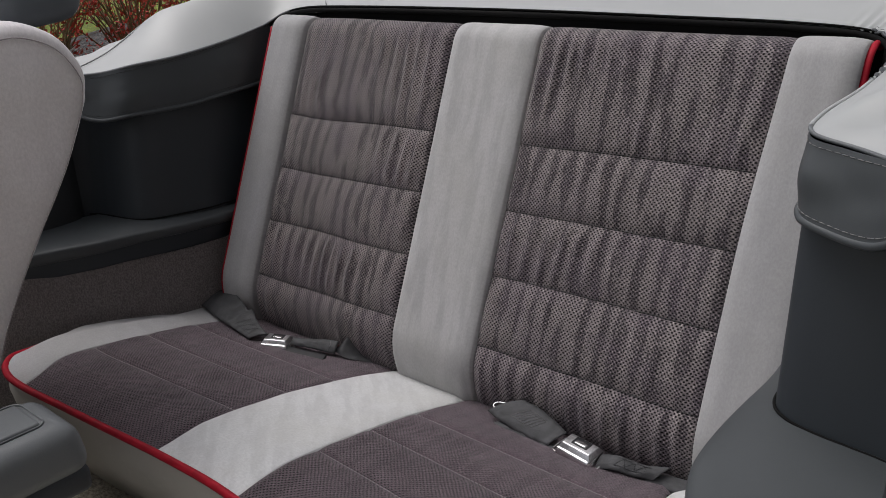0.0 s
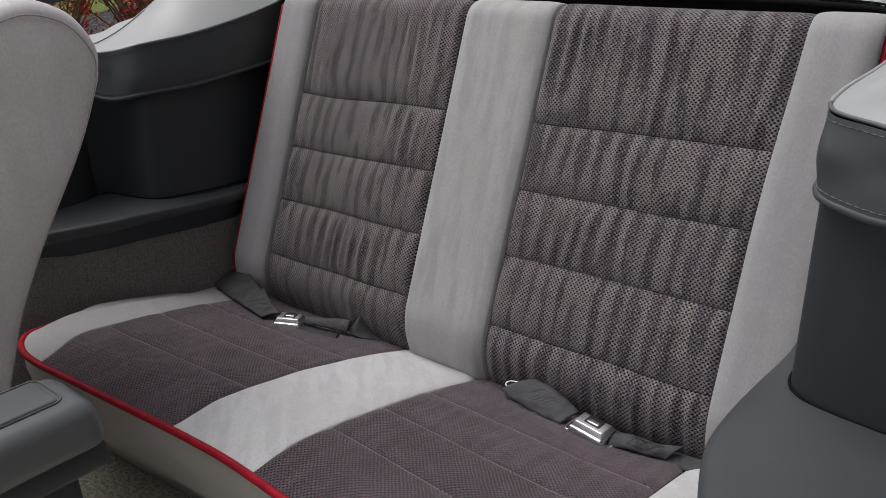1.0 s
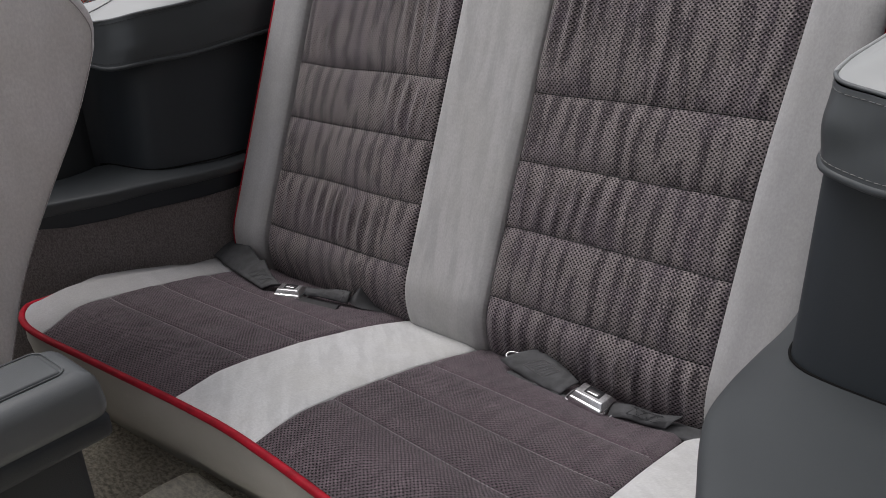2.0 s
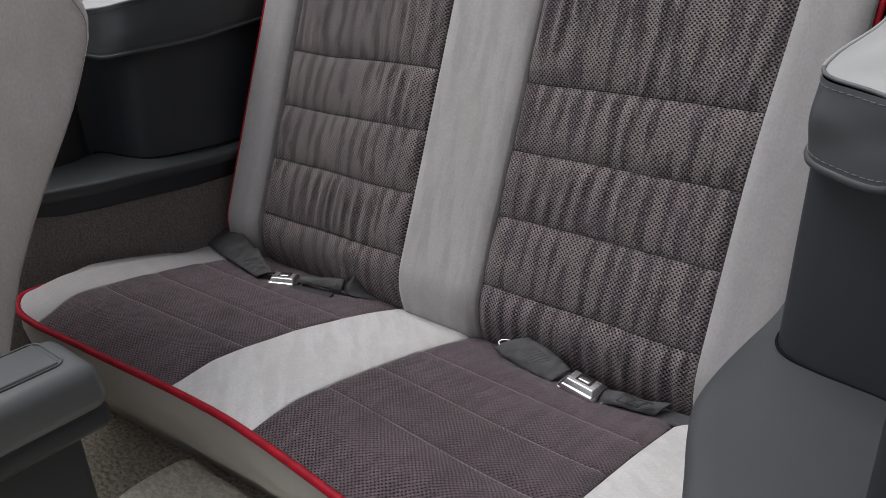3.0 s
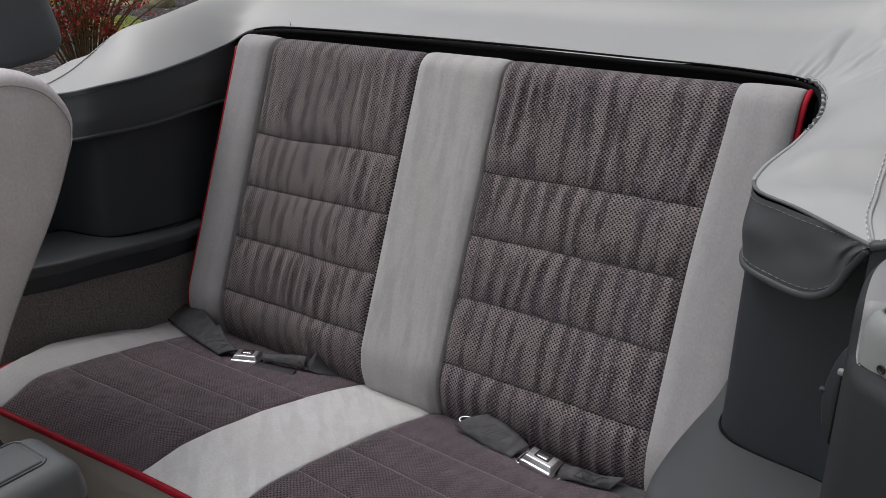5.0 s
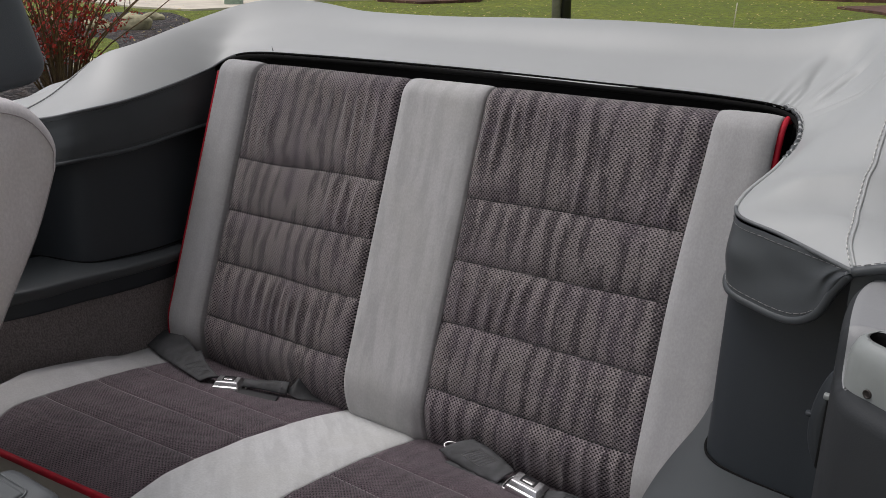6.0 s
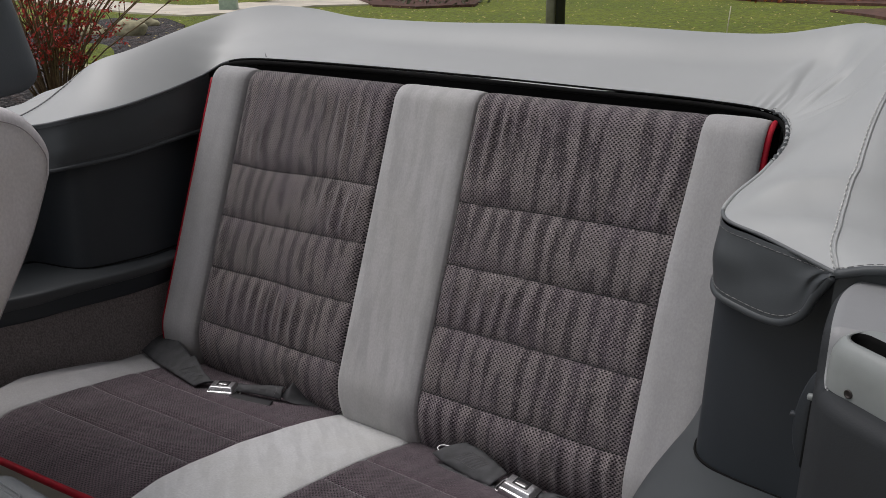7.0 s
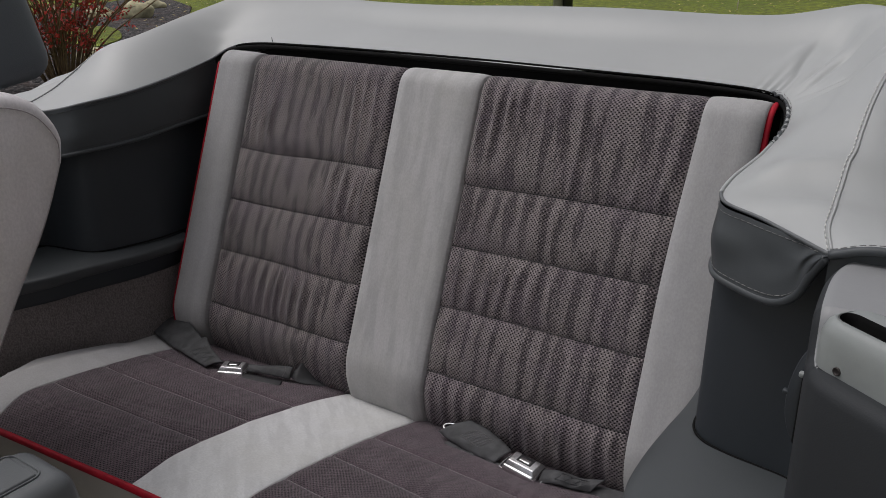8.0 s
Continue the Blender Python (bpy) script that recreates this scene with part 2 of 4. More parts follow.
def spline(points, n):
    """n + 1 places along a Catmull-Rom curve through the points."""
    p = [Vector(q) for q in points]
    p = [2 * p[0] - p[1]] + p + [2 * p[-1] - p[-2]]
    out = []
    for k in range(n + 1):
        s = k / n * (len(p) - 3)
        i = min(int(s), len(p) - 4)
        t = s - i
        a, b, c, d = p[i:i + 4]
        out.append(0.5 * ((2 * b) + (c - a) * t + (2 * a - 5 * b + 4 * c - d) * t * t + (3 * b - a - 3 * c + d) * t ** 3))
    return out


def tube(path, radius, sides=8, taper=None):
    """A round cord along a path."""
    path = [Vector(p) for p in path]
    verts, faces = [], []
    up = Vector((0.13, 0.21, 0.97))
    for i, p in enumerate(path):
        d = (path[min(i + 1, len(path) - 1)] - path[max(i - 1, 0)]).normalized()
        a = d.cross(up).normalized()
        up = a.cross(d)
        r = radius * (taper[0] + (taper[1] - taper[0]) * i / (len(path) - 1) if taper else 1)
        for k in range(sides):
            w = 2 * math.pi * k / sides
            verts.append(p + r * (math.cos(w) * a + math.sin(w) * up))
    for i in range(len(path) - 1):
        for k in range(sides):
            q = (k + 1) % sides
            faces.append((i * sides + k, i * sides + q, (i + 1) * sides + q, (i + 1) * sides + k))
    faces.append(tuple(range(sides))[::-1])
    faces.append(tuple((len(path) - 1) * sides + k for k in range(sides)))
    return verts, faces, None


def rounded_box(size, bevel, segments=3, taper=(1, 1)):
    """A box about the origin with rounded edges; taper narrows its top in x and y."""
    bm = bmesh.new()
    bmesh.ops.create_cube(bm, size=1)
    for v in bm.verts:
        top = v.co.z > 0
        v.co = Vector((v.co.x * size[0] * (taper[0] if top else 1), v.co.y * size[1] * (taper[1] if top else 1), v.co.z * size[2]))
    bmesh.ops.bevel(bm, geom=bm.edges[:], offset=bevel, segments=segments, profile=0.5, affect="EDGES", clamp_overlap=True)
    bm.verts.index_update()
    out = ([v.co.copy() for v in bm.verts], [tuple(v.index for v in f.verts) for f in bm.faces], None)
    bm.free()
    return out


def moved(data, m):
    return [m @ Vector(v) for v in data[0]], data[1], data[2]


def joined(*many):
    verts, faces, uvs = [], [], []
    for v, f, u in many:
        k = len(verts)
        verts += list(v)
        faces += [tuple(i + k for i in q) for q in f]
        uvs += list(u) if u else [(0, 0)] * len(v)
    return verts, faces, uvs


def thing(name, at, label, category, group="", kind=""):
    ob = new(name)
    ob.empty_display_size = 0.05
    ob.location = at
    return tagged(ob, label, category, group, kind)


def part(name, data, mat, parent, label="", smooth=True):
    """ONE mesh under a thing or under a part, given in world metres."""
    ob = new(name, mesh_of(name, *data, smooth=smooth))
    ob.data.materials.append(mat)
    ob.parent = parent
    if parent.type == "EMPTY":
        ob.matrix_parent_inverse = Matrix.Translation(parent.location).inverted()
    return tagged(ob, label)


def solo(name, data, mat, label, category, kind="", group="", smooth=True):
    ob = new(name, mesh_of(name, *data, smooth=smooth))
    ob.data.materials.append(mat)
    return tagged(ob, label, category, group, kind)


def stitches(path, dash, gap, radius, lift=Vector((0, 0, 0))):
    """Separate thread stitches along a path."""
    path = [Vector(p) + lift for p in path]
    lengths = [0.0]
    for a, b in zip(path, path[1:]):
        lengths.append(lengths[-1] + (b - a).length)

    def at(s):
        for i in range(len(path) - 1):
            if s <= lengths[i + 1]:
                return path[i].lerp(path[i + 1], (s - lengths[i]) / max(1e-9, lengths[i + 1] - lengths[i]))
        return path[-1]

    many, s = [], 0.0
    while s + dash < lengths[-1]:
        many.append(tube([at(s), at(s + dash / 2) + Vector((0, 0, radius * 0.3)), at(s + dash)], radius, 5))
        s += dash + gap
    return joined(*many)


# ---- rear bench: backrest ----
LEAN_BACK = math.atan(0.415)
SB, CB = math.sin(LEAN_BACK), math.cos(LEAN_BACK)


def back_at(x, v, h):
    """A place on the backrest: v metres up its slope, h metres proud of it."""
    top = 0.0
    start = 0.489 - 0.022 * x
    if v > start:
        a = min((v - start) / 0.04, 1.9)
        top, v = 0.04 * (1 - math.cos(a)), start + 0.04 * math.sin(a)
    h -= top
    if v < -0.01:
        h -= 0.050 * ((-0.01 - v) / 0.10) ** 2
    x += 0.012 * smooth01((v - 0.2) / 0.35) * smooth01((x - 0.3) / 0.17) * (1 - smooth01((x - 0.49) / 0.08))
    return Vector((x, v * SB - h * CB, 0.58 + v * CB + h * SB))


def ripple(x, v, seed):
    """Upright gathers in the cloth: soft ridges a finger apart, leaning and fading here and there."""
    drift = noise.noise(Vector((x * 10 + seed * 5.3, v * 4.0, seed)))
    ridge = 0.5 + 0.5 * math.sin(x * 225 + 5.5 * drift + v * 5 * math.sin(seed * 2.7))
    strong = smooth01(0.45 + 1.6 * noise.noise(Vector((x * 7 + seed * 3.1, v * 5, seed * 2.2))))
    n = noise.noise(Vector((x * 60 + seed * 7.3, v * 13 + seed, seed * 1.7)))
    return 0.0044 * strong * (ridge ** 1.6 - 0.4) + 0.0016 * n


SEAMS = [-0.115, -0.001, 0.113, 0.222, 0.331, 0.585]
rear_seat = thing("rear_bench_seat", (0, -0.2, 0.35), "two-place rear bench in grey knit and pale velour with red piping", "car seat")
core = joined(moved(rounded_box((1.12, 0.08, 0.58), 0.03), Matrix.Translation((0.018, 0.135, 0.775)) @ pose(0, 0, 0, -22.5)))
backrest = part("backrest", core, BLACK, rear_seat, "reclined backrest with knit inserts and pale velour bands")


# Added black sheet that stands for the shade between backrest and boot.
part("gap_shade", sheet(lambda x, v: Vector((x, 0.232 + 0.012 * v, 0.97 + (0.102 - 0.024 * x - 0.030 * smooth01((-x - 0.50) / 0.06)) * v)), steps(-0.568, 0.585, 8), [0, 0.5, 1]), BLACK, backrest, "black sheet standing in for the shaded gap behind the top edge")


def knit_panel(x0, x1, v0, v1, seed):
    nu, nv = 130, max(16, int((v1 - v0) / 0.005))
    us = [x0, x0 + 0.002] + steps(x0 + 0.004, x1 - 0.004, nu) + [x1 - 0.002, x1]
    vs = [v0, v0 + 0.0015] + steps(v0 + 0.003, v1 - 0.003, nv) + [v1 - 0.0015, v1]
    tall = v1 - v0

    def h(x, v):
        wave = 0.0035 * noise.noise(Vector((x * 9, seed * 3.3, 0.4)))
        e = min(x - x0, x1 - x) / 0.022
        g = min(v - v0, v1 - v)
        if e <= 0:
            return -0.018
        if g <= 0:
            return -0.002
        puff = 0.0095 * (1 - (1 - min(g / min(0.045, tall / 2), 1)) ** 2) ** 0.72 * smooth01(0.35 + 0.65 * e) * min(1, e * 4)
        return puff + ripple(x, v, seed) * smooth01(g / 0.02) * smooth01(e) * smooth01((0.545 - v) / 0.09) + wave * smooth01(g / 0.03)

    def uv(x, v):
        return x, v

    def sag(x, v):
        return 0.005 * noise.noise(Vector((x * 6, v * 5, 2.0)))

    return sheet(lambda x, v: back_at(x, v + sag(x, v) * smooth01((0.46 - v) / 0.1), h(x, v)), us, vs, uv)


for side, (x0, x1) in enumerate(((-0.456, -0.074), (0.104, 0.478))):
    for row in range(5):
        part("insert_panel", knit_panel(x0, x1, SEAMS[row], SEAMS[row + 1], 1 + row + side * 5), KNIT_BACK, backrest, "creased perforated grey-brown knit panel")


def velour_band(x0, x1, proud, seed, edge=0.02, skew=0.0, open_side=0):
    us = [x0, x0 + 0.0015] + steps(x0 + 0.003, x1 - 0.003, 26) + [x1 - 0.0015, x1]
    vs = steps(-0.13, 0.585, 120)

    def h(x, v):
        e = min(x - x0 + (0.02 if open_side < 0 else 0), x1 - x + (0.02 if open_side > 0 else 0)) / edge
        if e <= 0:
            return -0.02
        return 0.004 + proud * (1 - (1 - min(e, 1)) ** 2) ** 0.5 + 0.0012 * noise.noise(Vector((x * 14, v * 5, seed)))

    return sheet(lambda x, v: back_at(x + skew * (v - 0.2), v, h(x, v)), us, vs)


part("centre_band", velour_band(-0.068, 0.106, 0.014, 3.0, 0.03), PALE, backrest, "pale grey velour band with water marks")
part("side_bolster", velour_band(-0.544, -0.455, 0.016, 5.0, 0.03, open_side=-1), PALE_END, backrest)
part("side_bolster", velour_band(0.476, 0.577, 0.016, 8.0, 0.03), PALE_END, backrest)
for x, h in ((-0.548, 0.015), (0.580, -0.001)):
    part("piping", tube([back_at(x, v, h) for v in steps(-0.09, 0.505 if x < 0 else 0.56, 60)], 0.0045), RED, backrest, "red cloth piping")
for x0, x1 in ((-0.455, -0.076), (0.105, 0.477)):
    for v in SEAMS[1:5]:
        part("seam_stitching", stitches([back_at(x, v + 0.001 + 0.005 * noise.noise(Vector((x * 6, v * 5, 2.0))), 0.001) for x in steps(x0 + 0.01, x1 - 0.01, 40)], 0.005, 0.003, 0.0006), THREAD_DARK, backrest)

# ---- rear bench: cushion ----
EDGE_X = [-.605, -.590, -.565, -.535, -.495, -.424, -.334, -.213, -.083, .035, .156, .251, .350, .450, .520, .570, .61]
EDGE_Y = [-.330, -.390, -.440, -.472, -.490, -.494, -.486, -.477, -.466, -.460, -.466, -.474, -.482, -.482, -.46, -.42, -.34]
EDGE = np.interp(np.linspace(-.605, .61, 400), EDGE_X, EDGE_Y)
EDGE = np.convolve(np.pad(EDGE, 14, mode="edge"), np.ones(29) / 29, "valid")


def seat_edge(x):
    """The front edge's y: a slight wave, curving back at the ends."""
    return float(np.interp(x, np.linspace(-.605, .61, 400), EDGE))


def seat_at(x, t, h):
    """A place on the cushion: t from 0 at the back to 1 at the front edge, h proud of it."""
    y = 0.05 + (seat_edge(x) - 0.05) * t
    z = 0.452 + 0.120 * t + 0.015 * math.sin(math.pi * min(1, t * 0.98)) - 0.012 * smooth01((t - 0.84) / 0.16)
    for end, side in ((-0.60, -1), (0.62, 1)):
        d = (end - x) * side
        z -= 0.031 * smooth01(1 - d / 0.066) * (0.74 * smooth01((t - 0.17) / 0.25) if side < 0 else 1)
    return Vector((x, y, z + h))


core = joined(moved(rounded_box((1.16, 0.46, 0.10), 0.03), pose(0.01, -0.20, 0.445, -12)))
cushion = part("cushion", core, BLACK, rear_seat, "wide seat cushion with knit inserts, pale velour bands and red front piping")
LINES = [0.36, 0.555, 0.745]


def insert_x(t, side):
    """The outer edge of a knit insert on the cushion."""
    return (-0.500 + 0.045 * t + 0.035 * smooth01((t - 0.80) / 0.22)) if side < 0 else (0.464 + 0.008 * t - 0.04 * smooth01((t - 0.8) / 0.25))


def seat_insert(side, t0, t1, seed):
    ts = [t0, t0 + 0.002] + steps(t0 + 0.004, t1 - 0.004, 40) + [t1 - 0.002, t1]

    def at(u, t):
        a, b = (insert_x(t, -1), -0.082) if side < 0 else (0.086, insert_x(t, 1))
        x = a + (b - a) * u
        e = min(x - a, b - x) / 0.02
        g = min(t - t0, t1 - t) * 0.5
        if e <= 0.0:
            return seat_at(x, t, -0.003)
        if g <= 0 and t < 1:
            return seat_at(x, t, -0.003)
        if t >= 1:
            return seat_at(x, t, 0.0)
        h = (1.0 if t1 < 1 else max(0.0, 1 - max(0.0, (t - 0.85) / 0.15) ** 2) ** 0.6) * 0.0075 * (1 - (1 - min(g / 0.03, 1)) ** 2) ** 0.5 * smooth01(0.3 + e) + 0.0025 * noise.noise(Vector((x * 12, t * 9, seed))) * smooth01(g / 0.02)
        return seat_at(x, t, h)

    def uv(u, t):
        a, b = (insert_x(t, -1), -0.082) if side < 0 else (0.086, insert_x(t, 1))
        return a + (b - a) * u, -0.55 * t

    return sheet(at, [0, 0.005] + steps(0.01, 0.99, 80) + [0.995, 1], ts, uv)


rows = [0.0] + LINES + [1.0]
for side in (-1, 1):
    for k in range(4):
        part("insert_panel", seat_insert(side, rows[k], rows[k + 1], side * 9 + k), KNIT_SEAT, cushion, "dusky perforated knit panel")
    for t in LINES:
        a, b = (insert_x(t, -1), -0.082) if side < 0 else (0.086, insert_x(t, 1))
        part("seam_stitching", stitches([seat_at(a + (b - a) * k / 60, t, 0.0015) for k in range(1, 60)], 0.0048, 0.0020, 0.0007), THREAD_MID, cushion, "pale stitched seam")


def seat_band(xa, xb, proud, seed):
    def at(u, t):
        a, b = xa(t), xb(t)
        x = a + (b - a) * u
        e = min(x - a, b - x) / 0.03
        h = -0.005 if e <= 0 else 0.001 + proud * (1 - (1 - min(e, 1)) ** 2) ** 0.7 + 0.0012 * noise.noise(Vector((x * 14, t * 6, seed)))
        return seat_at(x, t, h * max(0.0, 1 - max(0.0, (t - 0.78) / 0.22) ** 2) ** 0.6)

    return sheet(at, [0, 0.01] + steps(0.02, 0.98, 30) + [0.99, 1], steps(0, 0.9, 70) + steps(0.91, 1, 14), lambda u, t: (-0.55 * t, xa(t) + (xb(t) - xa(t)) * u))


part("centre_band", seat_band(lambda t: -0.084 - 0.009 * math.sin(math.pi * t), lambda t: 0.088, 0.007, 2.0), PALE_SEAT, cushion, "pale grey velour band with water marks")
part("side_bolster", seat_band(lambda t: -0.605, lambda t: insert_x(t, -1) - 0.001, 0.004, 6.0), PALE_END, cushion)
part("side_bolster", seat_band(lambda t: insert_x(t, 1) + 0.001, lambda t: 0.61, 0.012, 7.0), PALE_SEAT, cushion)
edge = [seat_at(x, 1.0, 0.0) + Vector((0, -0.004, -0.001)) for x in steps(-0.588, 0.61, 110)]
part("piping", tube(edge, 0.0055), RED, cushion, "red cloth piping along the front edge")


def apron(u, v):
    p = seat_at(u, 1.0, 0.0)
    bulge = 0.012 * math.sin(math.pi * min(1, v * 1.3))
    return Vector((u, p.y + 0.078 * v ** 1.5 - bulge + 0.003 * noise.noise(Vector((u * 9, v * 3, 1))) + 0.0022 * noise.noise(Vector((u * 13 + v * 5, v * 9, 6))), p.z - 0.004 - (p.z - 0.345) * v))


part("apron", sheet(apron, steps(-0.60, 0.61, 110), steps(0, 1, 20)), APRON, cushion, "olive-grey vinyl front apron")

# ---- convertible boot cover ----
RAILS = [  # inner edge, middle, crest, outer edge
    ((-.730, -.222, .987), (-.77, -.225, .998), (-.83, -.22, 1.000), (-.93, -.21, .93)),
    ((-.665, -.155, .990), (-.71, -.12, 1.012), (-.79, -.10, 1.018), (-.94, -.05, .93)),
    ((-.612, -.115, 1.002), (-.67, -.06, 1.028), (-.765, -.034, 1.042), (-.95, .02, .93)),
    ((-.600, -.020, 1.011), (-.66, .010, 1.060), (-.735, .031, 1.090), (-.95, .10, .94)),
    ((-.600, .090, 1.028), (-.65, .098, 1.075), (-.705, .101, 1.112), (-.95, .2, .94)),
    ((-.592, .185, 1.051), (-.636, .215, 1.108), (-.682, .245, 1.153), (-.95, .38, .94)),
    ((-.564, .230, 1.076), (-.592, .30, 1.132), (-.630, .392, 1.189), (-.88, .65, .98)),
    ((-.490, .238, 1.087), (-.515, .355, 1.142), (-.535, .470, 1.184), (-.58, .78, 1.00)),
    ((-.350, .238, 1.088), (-.37, .364, 1.129), (-.39, .49, 1.163), (-.40, .80, 1.00)),
    ((-.180, .238, 1.086), (-.19, .35, 1.120), (-.20, .49, 1.156), (-.21, .80, 1.00)),
    ((.060, .238, 1.081), (.07, .35, 1.115), (.08, .49, 1.155), (.08, .80, 1.00)),
    ((.300, .238, 1.073), (.31, .35, 1.110), (.32, .49, 1.151), (.33, .80, 1.00)),
    ((.480, .238, 1.066), (.49, .35, 1.108), (.52, .49, 1.147), (.54, .80, 1.00)),
    ((.578, .232, 1.055), (.62, .34, 1.112), (.67, .46, 1.165), (.86, .66, .98)),
    ((.606, .170, 1.030), (.66, .23, 1.085), (.745, .29, 1.145), (.95, .38, .94)),
    ((.604, .060, 1.012), (.66, .10, 1.058), (.755, .12, 1.095), (.95, .15, .93)),
    ((.592, -.050, .999), (.66, -.02, 1.034), (.765, .00, 1.040), (.95, .05, .93)),
    ((.602, -.115, .993), (.67, -.07, 1.022), (.775, -.05, 1.014), (.94, -.02, .93)),
    ((.655, -.152, .989), (.71, -.14, 1.009), (.79, -.12, .997), (.94, -.10, .93)),
    ((.728, -.222, .988), (.77, -.225, .999), (.83, -.22, .992), (.93, -.21, .93)),
]
NS = 260
rails = [spline([r[k] for r in RAILS], NS) for k in range(4)]


def along(p, t):
    """The place at t (0 to 1) of a Catmull-Rom curve through the points."""
    p = [2 * p[0] - p[1], *p, 2 * p[-1] - p[-2]]
    t = max(0.0, min(1.0, t)) * (len(p) - 3)
    i = min(int(t), len(p) - 4)
    t -= i
    a, b, c, d = p[i:i + 4]
    return 0.5 * ((2 * b) + (c - a) * t + (2 * a - 5 * b + 4 * c - d) * t * t + (3 * b - a - 3 * c + d) * t ** 3)


def boot_at(s, u):
    i = min(int(s * NS), NS - 1)
    four = [rail[i].lerp(rail[i + 1], s * NS - i) for rail in rails]
    p = along(four, u)
    full = 1 - smooth01((s - 0.35) / 0.14)
    if full and u < 2 / 3:
        w = u * 1.5
        arch = four[0].lerp(four[2], w)
        arch.z = four[0].z + (four[2].z - four[0].z) * (1 - (1 - w) ** 1.2)
        p = p.lerp(arch, full)
    k = 0.0035 * noise.noise(Vector((p.x * 5, p.y * 5, 2.0)))
    dx, dy = p.x - 0.575, p.y - 0.215
    r, turn = math.hypot(dx, dy), math.atan2(dy, dx)
    fan = math.sin(turn * 9.0 + 2.2 * noise.noise(Vector((turn * 2.0, r * 9, 4.0))))
    k += 0.0058 * (abs(fan) ** 0.7 - 0.55) * math.exp(-((r - 0.085) / 0.062) ** 2) * smooth01((turn + 0.25) / 0.4) * smooth01((1.75 - turn) / 0.4)
    k += 0.006 * math.exp(-((turn - 0.95) / 0.20) ** 2) * math.exp(-((r - 0.15) / 0.10) ** 2)
    near = math.exp(-((p.x + 0.60) ** 2 + (p.y - 0.27) ** 2) / 0.006)
    k += 0.004 * near * noise.noise(Vector((p.x * 26 - p.y * 20, p.y * 9, 7.0)))
    across = math.exp(-((u - 0.34) / 0.24) ** 2)
    for at_s, wide, deep in ((0.800, 0.016, 0.0045), (0.832, 0.016, -0.0045), (0.868, 0.018, 0.0045), (0.910, 0.022, -0.009), (0.945, 0.012, 0.003), (0.690, 0.007, -0.004), (0.668, 0.006, 0.003)):
        k += deep * across * math.exp(-((s - at_s - 0.035 * (u - 0.3)) / wide) ** 2)
    k = k * smooth01(u * 5)
    k += 0.0022 * math.sin(s * 900 + 3 * noise.noise(Vector((s * 60, 0, 0)))) * math.exp(-((s - 0.672) / 0.014) ** 2) * math.exp(-u / 0.10)
    k += 0.024 * math.exp(-((u - 0.79) / 0.075) ** 2) * math.exp(-((s - 0.085) / 0.045) ** 2)
    return p + Vector((0, 0, k))


boot = thing("boot_cover", (0, 0.4, 0.95), "grey vinyl convertible top boot, slightly wrinkled, wrapped behind the rear bench", "boot cover")
cover = part("cover", sheet(boot_at, steps(0, 1, 620), steps(0, 1, 72)), BOOT, boot, "taut grey vinyl skin")
inner = [p + Vector((0, 0, 0.001)) for p in rails[0]]
part("edge_piping", tube(inner[:86], 0.0030), CONSOLE, boot, "dark edge piping")
part("edge_piping", tube(inner[84:192], 0.0026, 8, (1.0, 0.4)), BLACK, boot, "dark edge piping")
part("edge_piping", tube(inner[227:], 0.0022), CONSOLE, boot, "grey edge piping")
part("folded_edge", tube(inner[184:228], 0.0024), BOOT, boot)
gather = spline([rails[0][i] for i in range(176, 204, 2)], 150)
gather = [q + Vector((0.0010 * math.sin(i * 0.5), 0.001, 0.0012 + 0.0012 * math.sin(i * 0.42 + 3 * noise.noise(Vector((i * 0.05, 0, 0)))))) for i, q in enumerate(gather)]
part("gathered_edge", tube(gather, 0.0036, 8, (0.6, 0.9)), FLAP, boot, "grey vinyl edge gathered round the corner")
part("gather_stitching", stitches([q + Vector((0.003, 0.002, 0.0036)) for q in gather], 0.005, 0.004, 0.0004), THREAD, boot, "pale thread")
part("hem", tube([p + Vector((0, -0.004, -0.006)) for p in rails[0][80:190]], 0.0050, 8, (1, 0.75)), BLACK, boot, "black rubber edge above the backrest")

part("crease", tube([boot_at(0.3785, 0.070) + Vector((0, 0, 0.0004)), boot_at(0.3812, 0.052) + Vector((0, 0, 0.0007)), boot_at(0.3850, 0.026) + Vector((0, 0, 0.0003))], 0.0011, 6, (0.4, 1)), FLAP, boot, "small dark nick")


